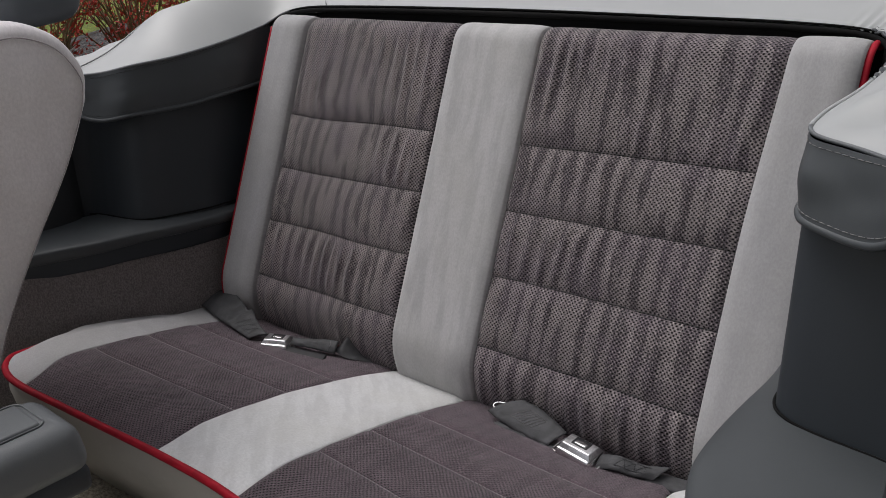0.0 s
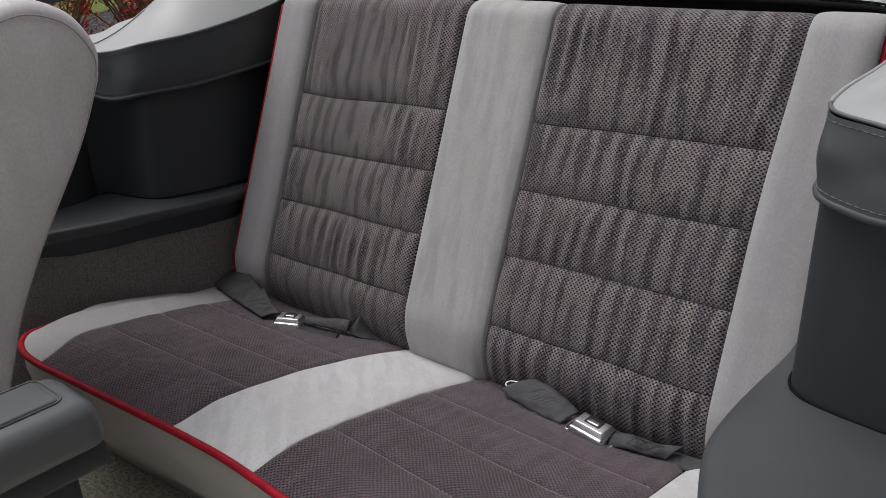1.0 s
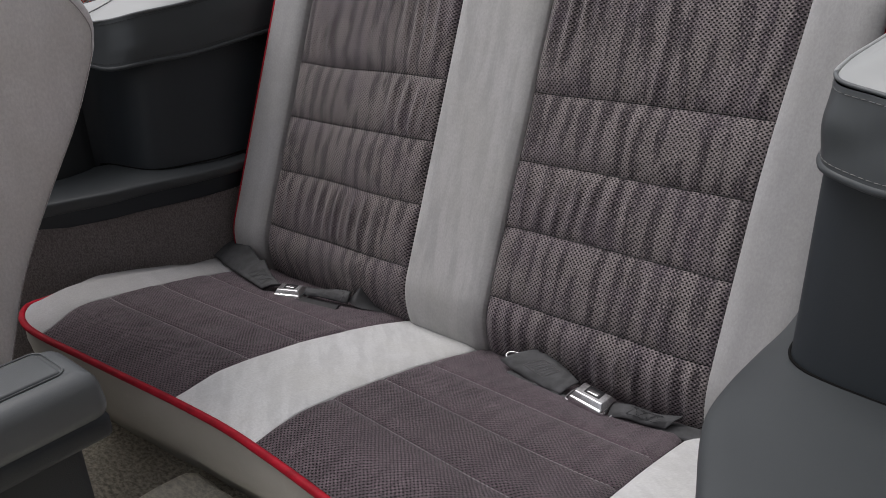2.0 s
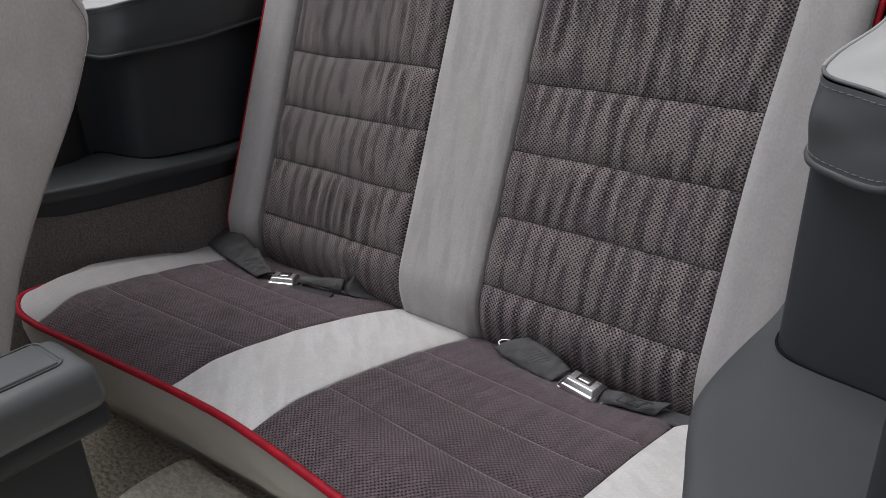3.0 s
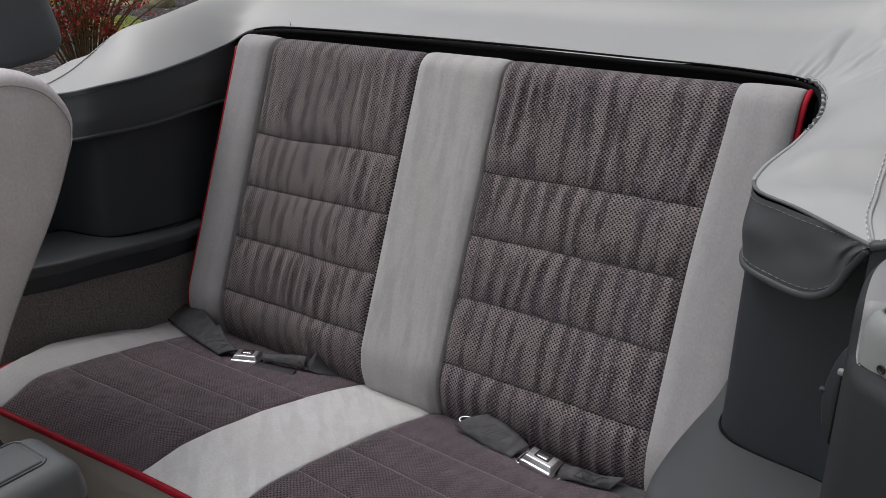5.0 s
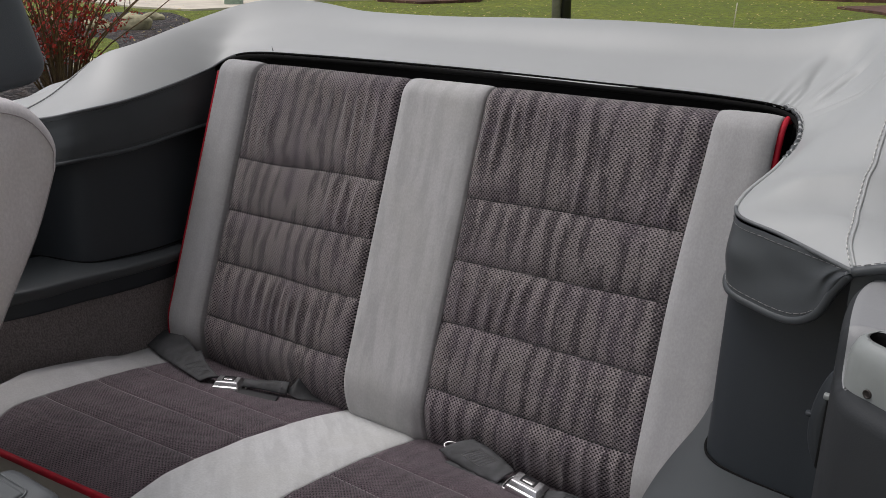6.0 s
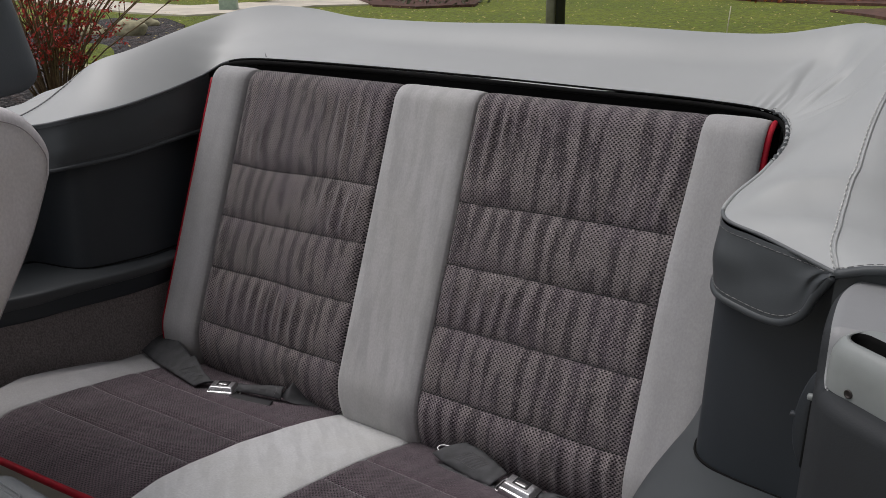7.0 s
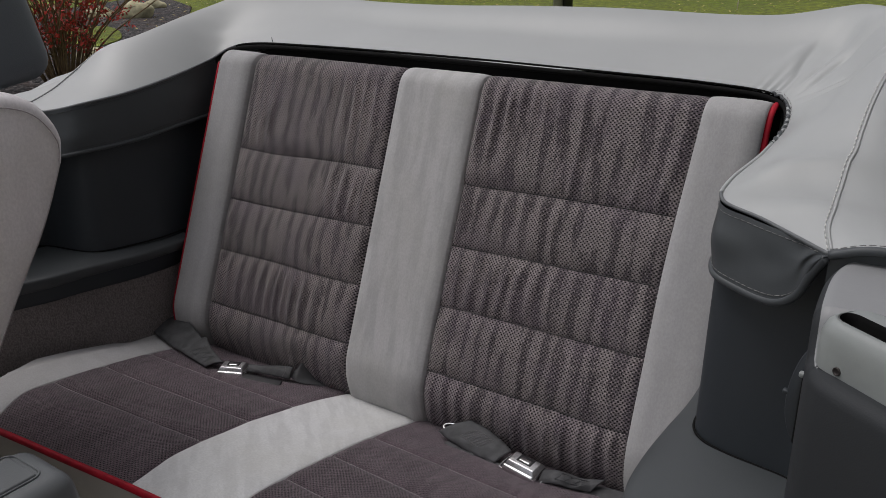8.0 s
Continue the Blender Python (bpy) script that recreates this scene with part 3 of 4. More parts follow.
def flap(points, lows, thread):
    top, low = [Vector(p) for p in points], [Vector(p) for p in lows]
    side = -1 if top[0].x < 0 else 1

    def at(u, v):
        p = along(top, u).lerp(along(low, u), v)
        sway = 0.004 * noise.noise(Vector((p.y * 14, p.x * 14, v * 2.5))) * math.sin(math.pi * v)
        crease = 0.005 * math.exp(-((u - 0.86) / 0.09) ** 2) * math.sin(v * 9 + u * 22) * math.sin(math.pi * v)
        return p + Vector((-side * (0.003 * math.sin(math.pi * v) + sway), -0.003 - sway - crease, 0))

    f = part("side_flap", sheet(at, steps(0, 1, 110), steps(0, 1, 16)), FLAP, boot, "dark grey hanging vinyl flap with a rolled, stitched hem")
    part("rolled_hem", tube([along(low, u) for u in steps(0, 1, 110)], 0.0044), FLAP, f)

    def row(v, last):
        line = []
        for u in steps(0.004, last, 120):
            p = at(u, v)
            n = (at(min(u + 0.01, 1), v) - at(max(u - 0.01, 0), v)).cross(at(u, v + 0.03) - at(u, v - 0.03)).normalized()
            line.append(p + (n if n.dot(Vector((-side, -1, 0))) > 0 else -n) * 0.0006)
        return stitches(line, 0.0065, 0.0022, 0.0004)

    part("stitching", row(0.90, 0.97), thread, f)
    part("top_stitching", row(0.07, 0.97), thread, f)


flap([(-.588, .205, 1.057), (-.600, .09, 1.028), (-.600, -.02, 1.011), (-.612, -.115, 1.002), (-.665, -.155, .990), (-.705, -.19, .988), (-.730, -.222, .987)],
     [(-.585, .205, .942), (-.594, .09, .928), (-.594, -.02, .917), (-.604, -.125, .914), (-.66, -.172, .905), (-.702, -.200, .925), (-.728, -.226, .975)], THREAD_BLACK)
flap([(.606, .170, 1.030), (.604, .06, 1.012), (.592, -.05, .999), (.603, -.122, .993), (.640, -.148, .990), (.674, -.170, .989), (.698, -.187, .988), (.713, -.204, .988), (.728, -.222, .988)],
     [(.598, .170, .938), (.597, .06, .926), (.593, -.06, .921), (.605, -.138, .918), (.644, -.168, .914), (.680, -.189, .917), (.702, -.202, .934), (.714, -.212, .962), (.726, -.224, .986)], THREAD)
SEAM_FAR = [(.005, .05), (.02, .16), (.050, .40), (.078, .55), (.105, .65), (.14, .69), (.18, .69), (.21, .70)]
SEAM = [(.995, .06), (.980, .168), (.950, .360), (.910, .468), (.858, .523), (.828, .540), (.802, .558), (.76, .60)]
for k in (0, 1):
    way = [Vector((a, b, 0)) for a, b in (SEAM if k else SEAM_FAR)]
    line = [boot_at(q.x, q.y) + Vector((0, 0, 0.001)) for q in (along(way, w) for w in steps(0, 1, 60))]
    part("boot_seam", tube(line, 0.0015), BOOT, boot)
    part("boot_stitching", stitches([p + Vector((-0.0036 if k else 0.005, 0, 0.0005)) for p in line], 0.0055, 0.0032, 0.0006), THREAD_PALE if k else THREAD_DARK, boot, "pale thread")

front = [boot_at(1.0, u) + Vector((0, -0.002, 0.001)) for u in steps(0, 0.9, 30)]
# Added dark sheet: closes the gap below the hem, where shade falls.
part("hem_shade", sheet(lambda i, v: front[int(i)] + Vector((0, 0.004, -0.034 * v)), list(range(31)), [0, 0.5, 1]), FLAP, boot, "dark sheet standing in for the shade under the front hem")
part("front_hem", tube(front, 0.0045), FLAP, boot)
part("hem_stitching", stitches([p + Vector((0, 0.009, 0.003)) for p in front], 0.0055, 0.0026, 0.0004), THREAD, boot, "pale thread")

# ---- side trim: quarter panels, ledges, carpet ----
COLUMN = [(.607, .30), (.607, .12), (.602, 0.0), (.597, -.07), (.596, -.105), (.603, -.130), (.622, -.148), (.653, -.158), (.684, -.163), (.714, -.168), (.745, -.180), (.765, -.215)]
PILLAR = [(.760, -.190), (.742, -.215), (.733, -.26), (.735, -.325), (.740, -.362), (.747, -.384), (.762, -.400), (.80, -.426), (.87, -.476), (.95, -.53)]
LIPS = {1: [(.562, .12), (.574, .03), (.575, -.04), (.570, -.11), (.567, -.18), (.570, -.245), (.584, -.295), (.607, -.355), (.635, -.43), (.66, -.50), (.69, -.58), (.75, -.66), (.90, -.70)],
        -1: [(.575, .10), (.562, .04), (.562, -.02), (.572, -.09), (.597, -.18), (.610, -.245), (.63, -.30), (.648, -.355), (.67, -.43), (.69, -.50), (.72, -.58), (.77, -.66), (.90, -.70)]}


def side_trim(s):
    plan = [Vector(((p.x + (0.012 if s < 0 else 0)) * s, p.y + (0.006 if s < 0 else 0), 0)) for p in spline([(x, y, 0) for x, y in COLUMN], 90)]
    lip = [Vector((p.x * s, p.y, 0)) for p in spline([(x, y, 0) for x, y in LIPS[s]], 90)]
    name = "left" if s < 0 else "right"
    tuck = [-s * (0.034 * smooth01((p.y + 0.14) / 0.15) if s < 0 else 0) for p in plan]
    solo("side_panel_" + name, sheet(lambda u, v: (lambda p: Vector((p.x + tuck[int(round(u * 90))] * (1 - v), p.y + 0.024 * v * smooth01((-p.y - 0.05) / 0.07), 0.69 + 0.275 * v)))(plan[int(round(u * 90))]), steps(0, 1, 90), steps(0, 1, 8)),
         PANEL, "dark grey vinyl quarter trim panel beside the rear bench", "trim panel", "structure")
    post_plan = [Vector((p.x * s, p.y, 0)) for p in spline([(x, y, 0) for x, y in PILLAR], 60)]

    def pillar_at(u, v):
        p = post_plan[int(round(u * 60))]
        top = 0.936 + 0.037 * smooth01((p.y + 0.352) / 0.014)
        if v <= 1:
            return Vector((p.x, p.y, 0.55 + (top - 0.55) * v))
        if v <= 2:
            a = (v - 1) * math.pi / 2
            return Vector((p.x + s * 0.013 * (1 - math.cos(a)), p.y + 0.010 * (1 - math.cos(a)) * (1 if p.y < -0.37 else 0), top + 0.013 * math.sin(a)))
        return Vector((s * min(abs(p.x) + 0.013 + 0.2 * (v - 2), 0.935), p.y + (0.010 if p.y < -0.37 else 0), top + 0.013 + 0.004 * (v - 2)))

    turn = next(i for i, p in enumerate(post_plan) if p.y < -0.374)
    top_us, front_us = [i / 60 for i in range(turn + 1)], [i / 60 for i in range(turn, 61)]
    low = sheet(pillar_at, steps(0, 1, 60), steps(0, 1, 8) + steps(1.2, 1.6, 3))
    solo("pillar_trim_" + name, joined(low, sheet(pillar_at, front_us, steps(1.6, 2, 4) + [2.5, 3.0])), PILLAR_VINYL, "grey vinyl pillar trim beside the door opening", "trim panel", "structure")
    solo("trim_gap_" + name, tube([Vector((p.x + q - s * 0.001, p.y - 0.001, 0.7035)) for p, q in list(zip(plan, tuck))[8:84]], 0.0016), BLACK, "dark gap where the quarter trim meets the ledge", "trim gap", "structure")
    solo("pillar_cap_" + name, sheet(pillar_at, top_us, steps(1.6, 2, 4) + [2.25, 2.5, 3.0]), CAP, "lighter grey cap over the pillar trim", "trim panel", "structure")
    full = [Vector((p.x * s, p.y, 0)) for p in spline([(x, y, 0) for x, y in COLUMN[:-2] + PILLAR[2:]], 90)]

    def ledge_at(u, v):
        i = int(round(u * 90))
        a, b = full[i], lip[i]
        a = a + Vector((s * 0.03, 0, 0))
        if v <= 1:
            q = a.lerp(b, v)
            return Vector((q.x, q.y, 0.702 - 0.014 * v * v + 0.002 * math.sin(3 * u)))
        w = (v - 1)
        if w <= 1:
            return Vector((b.x - s * 0.010 * math.sin(w * math.pi / 2), b.y, 0.688 - 0.012 * (1 - math.cos(w * math.pi / 2))))
        if w <= 2:
            return Vector((b.x - s * 0.010 + s * 0.012 * (w - 1), b.y, 0.676 - 0.045 * (w - 1)))
        return Vector((b.x + s * 0.002 + s * 0.03 * (w - 2), b.y, 0.631 - 0.004 * (w - 2)))

    def moulding_at(u, v):
        """The far arm ledge: a sloping top, a crisp lip and a plain front face, cut off square before the bench."""
        i = int(round(u * 90))
        a, b = full[i] + Vector((s * 0.03, 0, 0)), lip[i]
        tall = 0.014 + 0.004 * smooth01((-b.y - 0.1) / 0.2)
        if v <= 1:
            q = a.lerp(b, v)
            return Vector((q.x, q.y, 0.703 - 0.012 * v * v))
        x, z = {2: (0.003, 0.6895), 3: (0.0045, 0.686), 4: (0.003, 0.686 - tall), 5: (0.0, 0.684 - tall), 6: (-0.006, 0.684 - tall)}[int(v)]
        return Vector((b.x - s * x, b.y, z))

    def skirt_at(u, v):
        b = lip[int(round(u * 90))]
        return Vector((b.x + s * (0.004 + 0.014 * v + 0.02 * max(0.0, v - 0.92) * 12), b.y - 0.012 * v * smooth01((b.y + 0.02) / 0.06), 0.674 - 0.046 * v))

    if s < 0:
        first = next(i for i in range(91) if lip[i].y < 0.046 and full[i].y < 0.2)
        us = [i / 90 for i in range(first, 91)]
        solo("side_ledge_left", sheet(moulding_at, us, steps(0, 1, 10) + [2, 3, 4, 5, 6]), LEDGE, "slate vinyl arm ledge with a crisp lip along the side wall", "arm ledge", "structure")
        solo("ledge_skirt_left", sheet(skirt_at, us, steps(0, 1, 12)), PANEL, "dark grey vinyl skirt below the arm ledge", "trim panel", "structure")
    else:
        solo("side_ledge_right", sheet(ledge_at, steps(0, 1, 90), steps(0, 1, 10) + [1.25, 1.5, 1.75, 2, 2.3, 2.6, 3, 3.5, 4]), LEDGE, "slate vinyl arm ledge along the side wall", "arm ledge", "structure")
    top = 0.672 if s < 0 else 0.64
    solo("side_carpet_" + name, sheet(
        lambda u, v: (lambda b: Vector((b.x + s * (0.014 + 0.01 * math.sin(u * 5) - 0.02 * v), b.y, top - (top - 0.31) * v)))(lip[int(round(u * 90))]),
        steps(0, 1, 90), steps(0, 1, 12)), CARPET, "worn taupe carpet lining the lower side wall", "carpet", "structure")


side_trim(-1)
side_trim(1)

# belt guide on the pillar beside the open door
guide = thing("belt_guide", (0.80, -0.47, 0.94), "pale grey plastic seat belt guide with a dark slot", "belt guide")
GUIDE = Matrix.Translation((0.748, -0.371, 0.937)) @ Matrix.Rotation(math.atan2(-0.576, 0.817), 4, "Z")
G0, G1, GW = -0.014, 0.22, 0.056


def oval(x0, x1, y0, y1, r, z, n=8):
    """A rounded rectangle's outline."""
    out = []
    for cx, cy, a0 in ((x1 - r, y1 - r, 0), (x0 + r, y1 - r, 90), (x0 + r, y0 + r, 180), (x1 - r, y0 + r, 270)):
        out += [Vector((cx + r * math.cos(math.radians(a0 + 90 * k / n)), cy + r * math.sin(math.radians(a0 + 90 * k / n)), z)) for k in range(n + 1)]
    return out


def rings_mesh(loops, cap=True):
    verts = [p for loop in loops for p in loop]
    n = len(loops[0])
    faces = [(i * n + j, i * n + (j + 1) % n, (i + 1) * n + (j + 1) % n, (i + 1) * n + j) for i in range(len(loops) - 1) for j in range(n)]
    if cap:
        faces.append(tuple((len(loops) - 1) * n + j for j in range(n)))
    return verts, faces, None


shell = [oval(G0 + i, G1 - i, i, GW - i, 0.022 - i * 0.8, z) for i, z in ((0, 0.0115), (0, 0.030), (0.0012, 0.040), (0.004, 0.047), (0.008, 0.0505), (0.011, 0.0515))]
shell.append(oval(-0.005, 0.137, 0.0110, 0.0320, 0.0100, 0.0513))
body = part("housing", moved(rings_mesh(shell, cap=False), GUIDE), TRIM, guide, "moulded pale grey housing")
mouth = [oval(-0.005 + i, 0.137 - i, 0.0110 + i, 0.0320 - i, 0.0105 - i * 0.7, z) for i, z in ((0, 0.0513), (0.0008, 0.0500), (0.0012, 0.047), (0.002, 0.004))]
part("slot", moved(rings_mesh(mouth), GUIDE), BLACK, body, "dark oval belt slot")
part("screw", moved(rings_mesh([[Vector((0.0028 * k * math.cos(w), -h, 0.0028 * k * math.sin(w))) for w in steps(0, 5.98, 19)] for k, h in ((1.25, 0.0), (1.2, 0.0012), (0.95, 0.0014), (0.9, 0.0004), (0.5, 0.0002))]), GUIDE @ Matrix.Translation((0.019, 0.0, 0.017))), STEEL, body, "rusty screw head")
slot = thing("belt_slot", (0.735, -0.30, 0.85), "black belt reel opening in the side trim", "belt slot")
lens = [Vector((0.737 - 0.0145 * math.sin(math.pi * k ** 0.85) ** 0.62, -0.316, 0.840 + 0.096 * k)) for k in steps(0, 1, 28)] + [Vector((0.744, -0.316, 0.840 + 0.096 * k)) for k in steps(1, 0, 28)]
part("plate", rings_mesh([[p + Vector((0.002, 0.012, 0)) for p in lens], [p + Vector((-0.0004, 0.002, 0)) for p in lens], [p + Vector((0.0006, 0, 0)) for p in lens]]), PANEL, slot, "dark curved cover plate")
part("opening", moved(rounded_box((0.0075, 0.006, 0.066), 0.002, 3), pose(0.7365, -0.3180, 0.876, 0, 0.8, 0)), BLACK, slot)
part("clip", moved(rounded_box((0.008, 0.006, 0.005), 0.0015, 2), pose(0.7345, -0.3200, 0.9125)), TRIM, slot, "grey plastic clip")
part("catch", moved(rounded_box((0.006, 0.006, 0.0045), 0.0015, 2), pose(0.7215, -0.313, 0.889)), PANEL, slot)

# ---- floor and body shell ----
solo("floor", sheet(lambda x, y: Vector((x, y, 0.345 + 0.006 * noise.noise(Vector((x * 6, y * 6, 1))))), steps(-0.80, 0.80, 60), steps(-1.4, -0.38, 50)), CARPET_FLOOR, "grey-green looped floor carpet", "car floor", "structure")


def mat_at(u, v):
    x, y = -0.185 + 0.62 * u + 0.035 * smooth01((v - 0.93) / 0.07) * (1 - u), -1.0 + 0.600 * v
    e = min(u, 1 - u, v, 1 - v)
    return Vector((x + 0.02 * noise.noise(Vector((v * 5, 1, 1))), y, 0.341 + 0.034 * smooth01(e * 24) + 0.012 * noise.noise(Vector((x * 14, y * 14, 3)))))


solo("floor_mat", sheet(mat_at, steps(0, 1, 50), steps(0, 1, 50)), MAT, "rumpled beige floor mat on the carpet", "floor mat")

# plain lower body that carries the interior
BELT = spline([(-.945, -.53, .93), (-.958, -.15, .935), (-.965, .30, .945), (-.955, .75, .955), (-.915, 1.10, .955), (-.80, 1.36, .95), (-.45, 1.46, .945), (0, 1.48, .945),
               (.45, 1.46, .945), (.80, 1.36, .95), (.915, 1.10, .955), (.955, .75, .955), (.965, .30, .945), (.958, -.15, .935), (.945, -.53, .93)], NS)


def body_at(i, v):
    a, b = rails[3][int(i)], BELT[int(i)]
    if v <= 0:
        return a + Vector((0, 0, -0.010))
    k, z = ((1.0, b.z), (1.018, b.z - 0.03), (1.03, 0.72), (1.02, 0.48), (0.99, 0.30), (0.93, 0.22))[int(v) - 1]
    return Vector((b.x * k, 0.4 + (b.y - 0.4) * k if b.y > 0.4 else b.y, z))


car_body = thing("car_body", (0, 0.4, 0.0), "plain silver painted lower car body round the open interior", "car body")
part("body_shell", sheet(body_at, list(range(NS + 1)), [0, 1, 2, 3, 4, 5, 6]), BODY, car_body, "silver painted rear body sides")
part("floor_pan", moved(rounded_box((1.76, 3.0, 0.10), 0.03), pose(0, -0.18, 0.275)), DARK, car_body)
part("sill", moved(rounded_box((0.13, 1.15, 0.15), 0.03), pose(0.875, -1.10, 0.285)), BODY, car_body)
part("closed_door", moved(rounded_box((0.12, 1.13, 0.70), 0.04, 4, (0.8, 1.0)), pose(-0.915, -1.10, 0.57)), BODY, car_body)
for x in (-0.80, 0.80):
    wheel = part("wheel", moved(rings_mesh([[Vector((h, r * math.cos(w), r * math.sin(w))) for w in steps(0, 6.13, 40)] for r, h in ((0.20, -0.09), (0.27, -0.095), (0.305, -0.075), (0.31, 0.0), (0.305, 0.075), (0.27, 0.095), (0.20, 0.09))]), pose(x, 0.62, 0.31)), BLACK, car_body, "black rubber tyre")
    part("rim", moved(rings_mesh([[Vector((h, r * math.cos(w), r * math.sin(w))) for w in steps(0, 6.13, 40)] for r, h in ((0.205, -0.085), (0.205, 0.085), (0.18, 0.07), (0.06, 0.06))]), pose(x, 0.62, 0.31, 0, 0, 0 if x > 0 else 180)), CHROME, wheel)

# ---- front seat and headrest ----
PROFILE = [(-.640, .66), (-.608, .742), (-.576, .803), (-.536, .868), (-.485, .946), (-.450, 1.015), (-.443, 1.036), (-.441, 1.062), (-.461, 1.096), (-.489, 1.113), (-.525, 1.118), (-.570, 1.100), (-.605, 1.05), (-.66, .93), (-.72, .80), (-.76, .68)]


def seat_back(x0, x1):
    loop = spline([(0, y, z) for y, z in PROFILE], 60)
    mid = sum(loop, Vector()) / len(loop)
    verts, faces = [], []
    R = 0.028
    stations = [(x0, 0.86), (x0 + 0.004, 0.92), (x0 + 0.012, 0.965), (x0 + R, 1.0)] + [(x, 1.0) for x in steps(x0 + 0.06, x1 - 0.06, 10)] + [(x1 - R, 1.0), (x1 - 0.012, 0.985), (x1 - 0.004, 0.955), (x1, 0.91)]
    for x, k in stations:
        for p in loop:
            q = mid.lerp(p, k)
            verts.append(Vector((x, q.y, q.z)))
    n = len(loop)
    for i in range(len(stations) - 1):
        for j in range(n):
            q = (j + 1) % n
            faces.append((i * n + j, i * n + q, (i + 1) * n + q, (i + 1) * n + j))
    faces += [tuple(range(n))[::-1], tuple((len(stations) - 1) * n + j for j in range(n))]
    return verts, faces, [(v.y, v.z) for v in verts]


front_seat = thing("front_seat", (-0.36, -0.85, 0.345), "reclined front seat in pale grey cloth with a charcoal headrest", "car seat")
fb = part("backrest", seat_back(-0.60, -0.123), SEAT_CLOTH, front_seat, "pale grey cloth backrest with a stitched side seam")
loop = spline([(0, y, z) for y, z in PROFILE], 60)
mid = sum(loop, Vector()) / len(loop)
part("side_seam", tube([Vector((-0.1215, *mid.lerp(p, 0.895).yz)) for p in loop[:44]], 0.0007), THREAD_MID, fb)
part("cushion", moved(rounded_box((0.48, 0.50, 0.16), 0.05, 4), pose(-0.36, -0.93, 0.55, 8)), SEAT_CLOTH, front_seat)
part("base", moved(rounded_box((0.40, 0.46, 0.14), 0.02), pose(-0.36, -0.92, 0.415)), DARK, front_seat)
head = part("headrest", moved(rounded_box((0.25, 0.125, 0.20), 0.035, 5, (0.92, 0.85)), pose(-0.352, -0.437, 1.203, 8)), HEADREST, front_seat, "charcoal vinyl headrest")
for x in (-0.42, -0.31):
    part("headrest_post", tube([(x, -0.47, 1.08), (x, -0.455, 1.13)], 0.006), CHROME, front_seat)

# ---- centre console ----
console = thing("centre_console", (-0.01, -0.85, 0.345), "grained grey plastic centre console with a padded lid", "console")
part("body", moved(rounded_box((0.078, 0.42, 0.33), 0.010), pose(0.026, -0.856, 0.505)), CONSOLE_SIDE, console, "blue-black console side")
lid = part("lid", moved(rounded_box((0.112, 0.47, 0.058), 0.020, 5, (0.88, 0.975)), pose(0.034, -0.848, 0.717)), CONSOLE, console, "padded lid with an inset panel")
part("lid_inset", moved(rounded_box((0.058, 0.40, 0.006), 0.0028, 3), pose(0.028, -0.846, 0.7455)), CONSOLE, lid)
part("lid_rim", moved(rounded_box((0.106, 0.460, 0.030), 0.008, 2), pose(0.034, -0.849, 0.683)), CONSOLE_SIDE, console)
part("lid_bead", tube(oval(-0.005, 0.061, -1.045, -0.641, 0.012, 0.7468) + [Vector((0.061, -0.653, 0.7468))], 0.0011), CONSOLE, lid)

# ---- seat belts ----
def buckle(parent, m):
    b = part("buckle", moved(rounded_box((0.060, 0.046, 0.013), 0.004, 3, (0.94, 0.9)), m), CHROME, parent, "worn chrome push-button buckle")
    part("cover", moved(rounded_box((0.055, 0.041, 0.010), 0.0016, 3, (0.84, 0.62)), m @ Matrix.Translation((0.001, 0.002, 0.0085))), BRUSHED, b, "brushed steel cover plate")
    part("window", moved(rounded_box((0.026, 0.018, 0.0016), 0.0006, 2), m @ Matrix.Translation((0.002, 0.0045, 0.0135))), DARK, b)
    part("button", moved(rounded_box((0.020, 0.011, 0.003), 0.0010, 2, (0.9, 0.75)), m @ Matrix.Translation((0.002, 0.0025, 0.0140))), CHROME, b, "chrome push button")
    for side in (-1, 1):
        part("wire_loop", tube([m @ p for p in spline([(side * 0.024, -0.018, -0.004), (side * 0.032, -0.019, -0.005), (side * 0.036, -0.013, -0.005), (side * 0.036, 0.010, -0.005), (side * 0.032, 0.016, -0.005), (side * 0.024, 0.016, -0.005)], 24)], 0.0017), CHROME, b)


def strap(parent, low, high, curl=0.003, seed=0.0, name="webbing", label="dark grey webbing"):
    """Webbing between its two edges, a little curled and rippled. Gives the mesh and the function of its upper face."""
    n, m = 44, 10
    lows, highs = spline(low, n), spline(high, n)

    def face(a, q):
        i = min(int(a * n), n - 1)
        k = a * n - i
        e, f = lows[i].lerp(lows[i + 1], k), highs[i].lerp(highs[i + 1], k)
        d = (lows[i + 1] + highs[i + 1] - lows[i] - highs[i]).normalized()
        up = d.cross(f - e).normalized()
        up = up if up.z > 0 else -up
        lift = curl * (1 - q * q) + 0.0018 * noise.noise(Vector((a * 6, q * 1.3, seed))) + 0.0016 * noise.noise(Vector((a * 12 + q * 2, q * 3, seed + 5)))
        return e.lerp(f, (q + 1) / 2) + up * lift, up

    loops = []
    for i in range(n + 1):
        top = [face(i / n, 2 * k / m - 1) for k in range(m + 1)]
        loops.append([p + u * 0.0012 for p, u in top] + [p - u * 0.0012 for p, u in reversed(top)])
    return part(name, rings_mesh(loops), WEB, parent, label), face


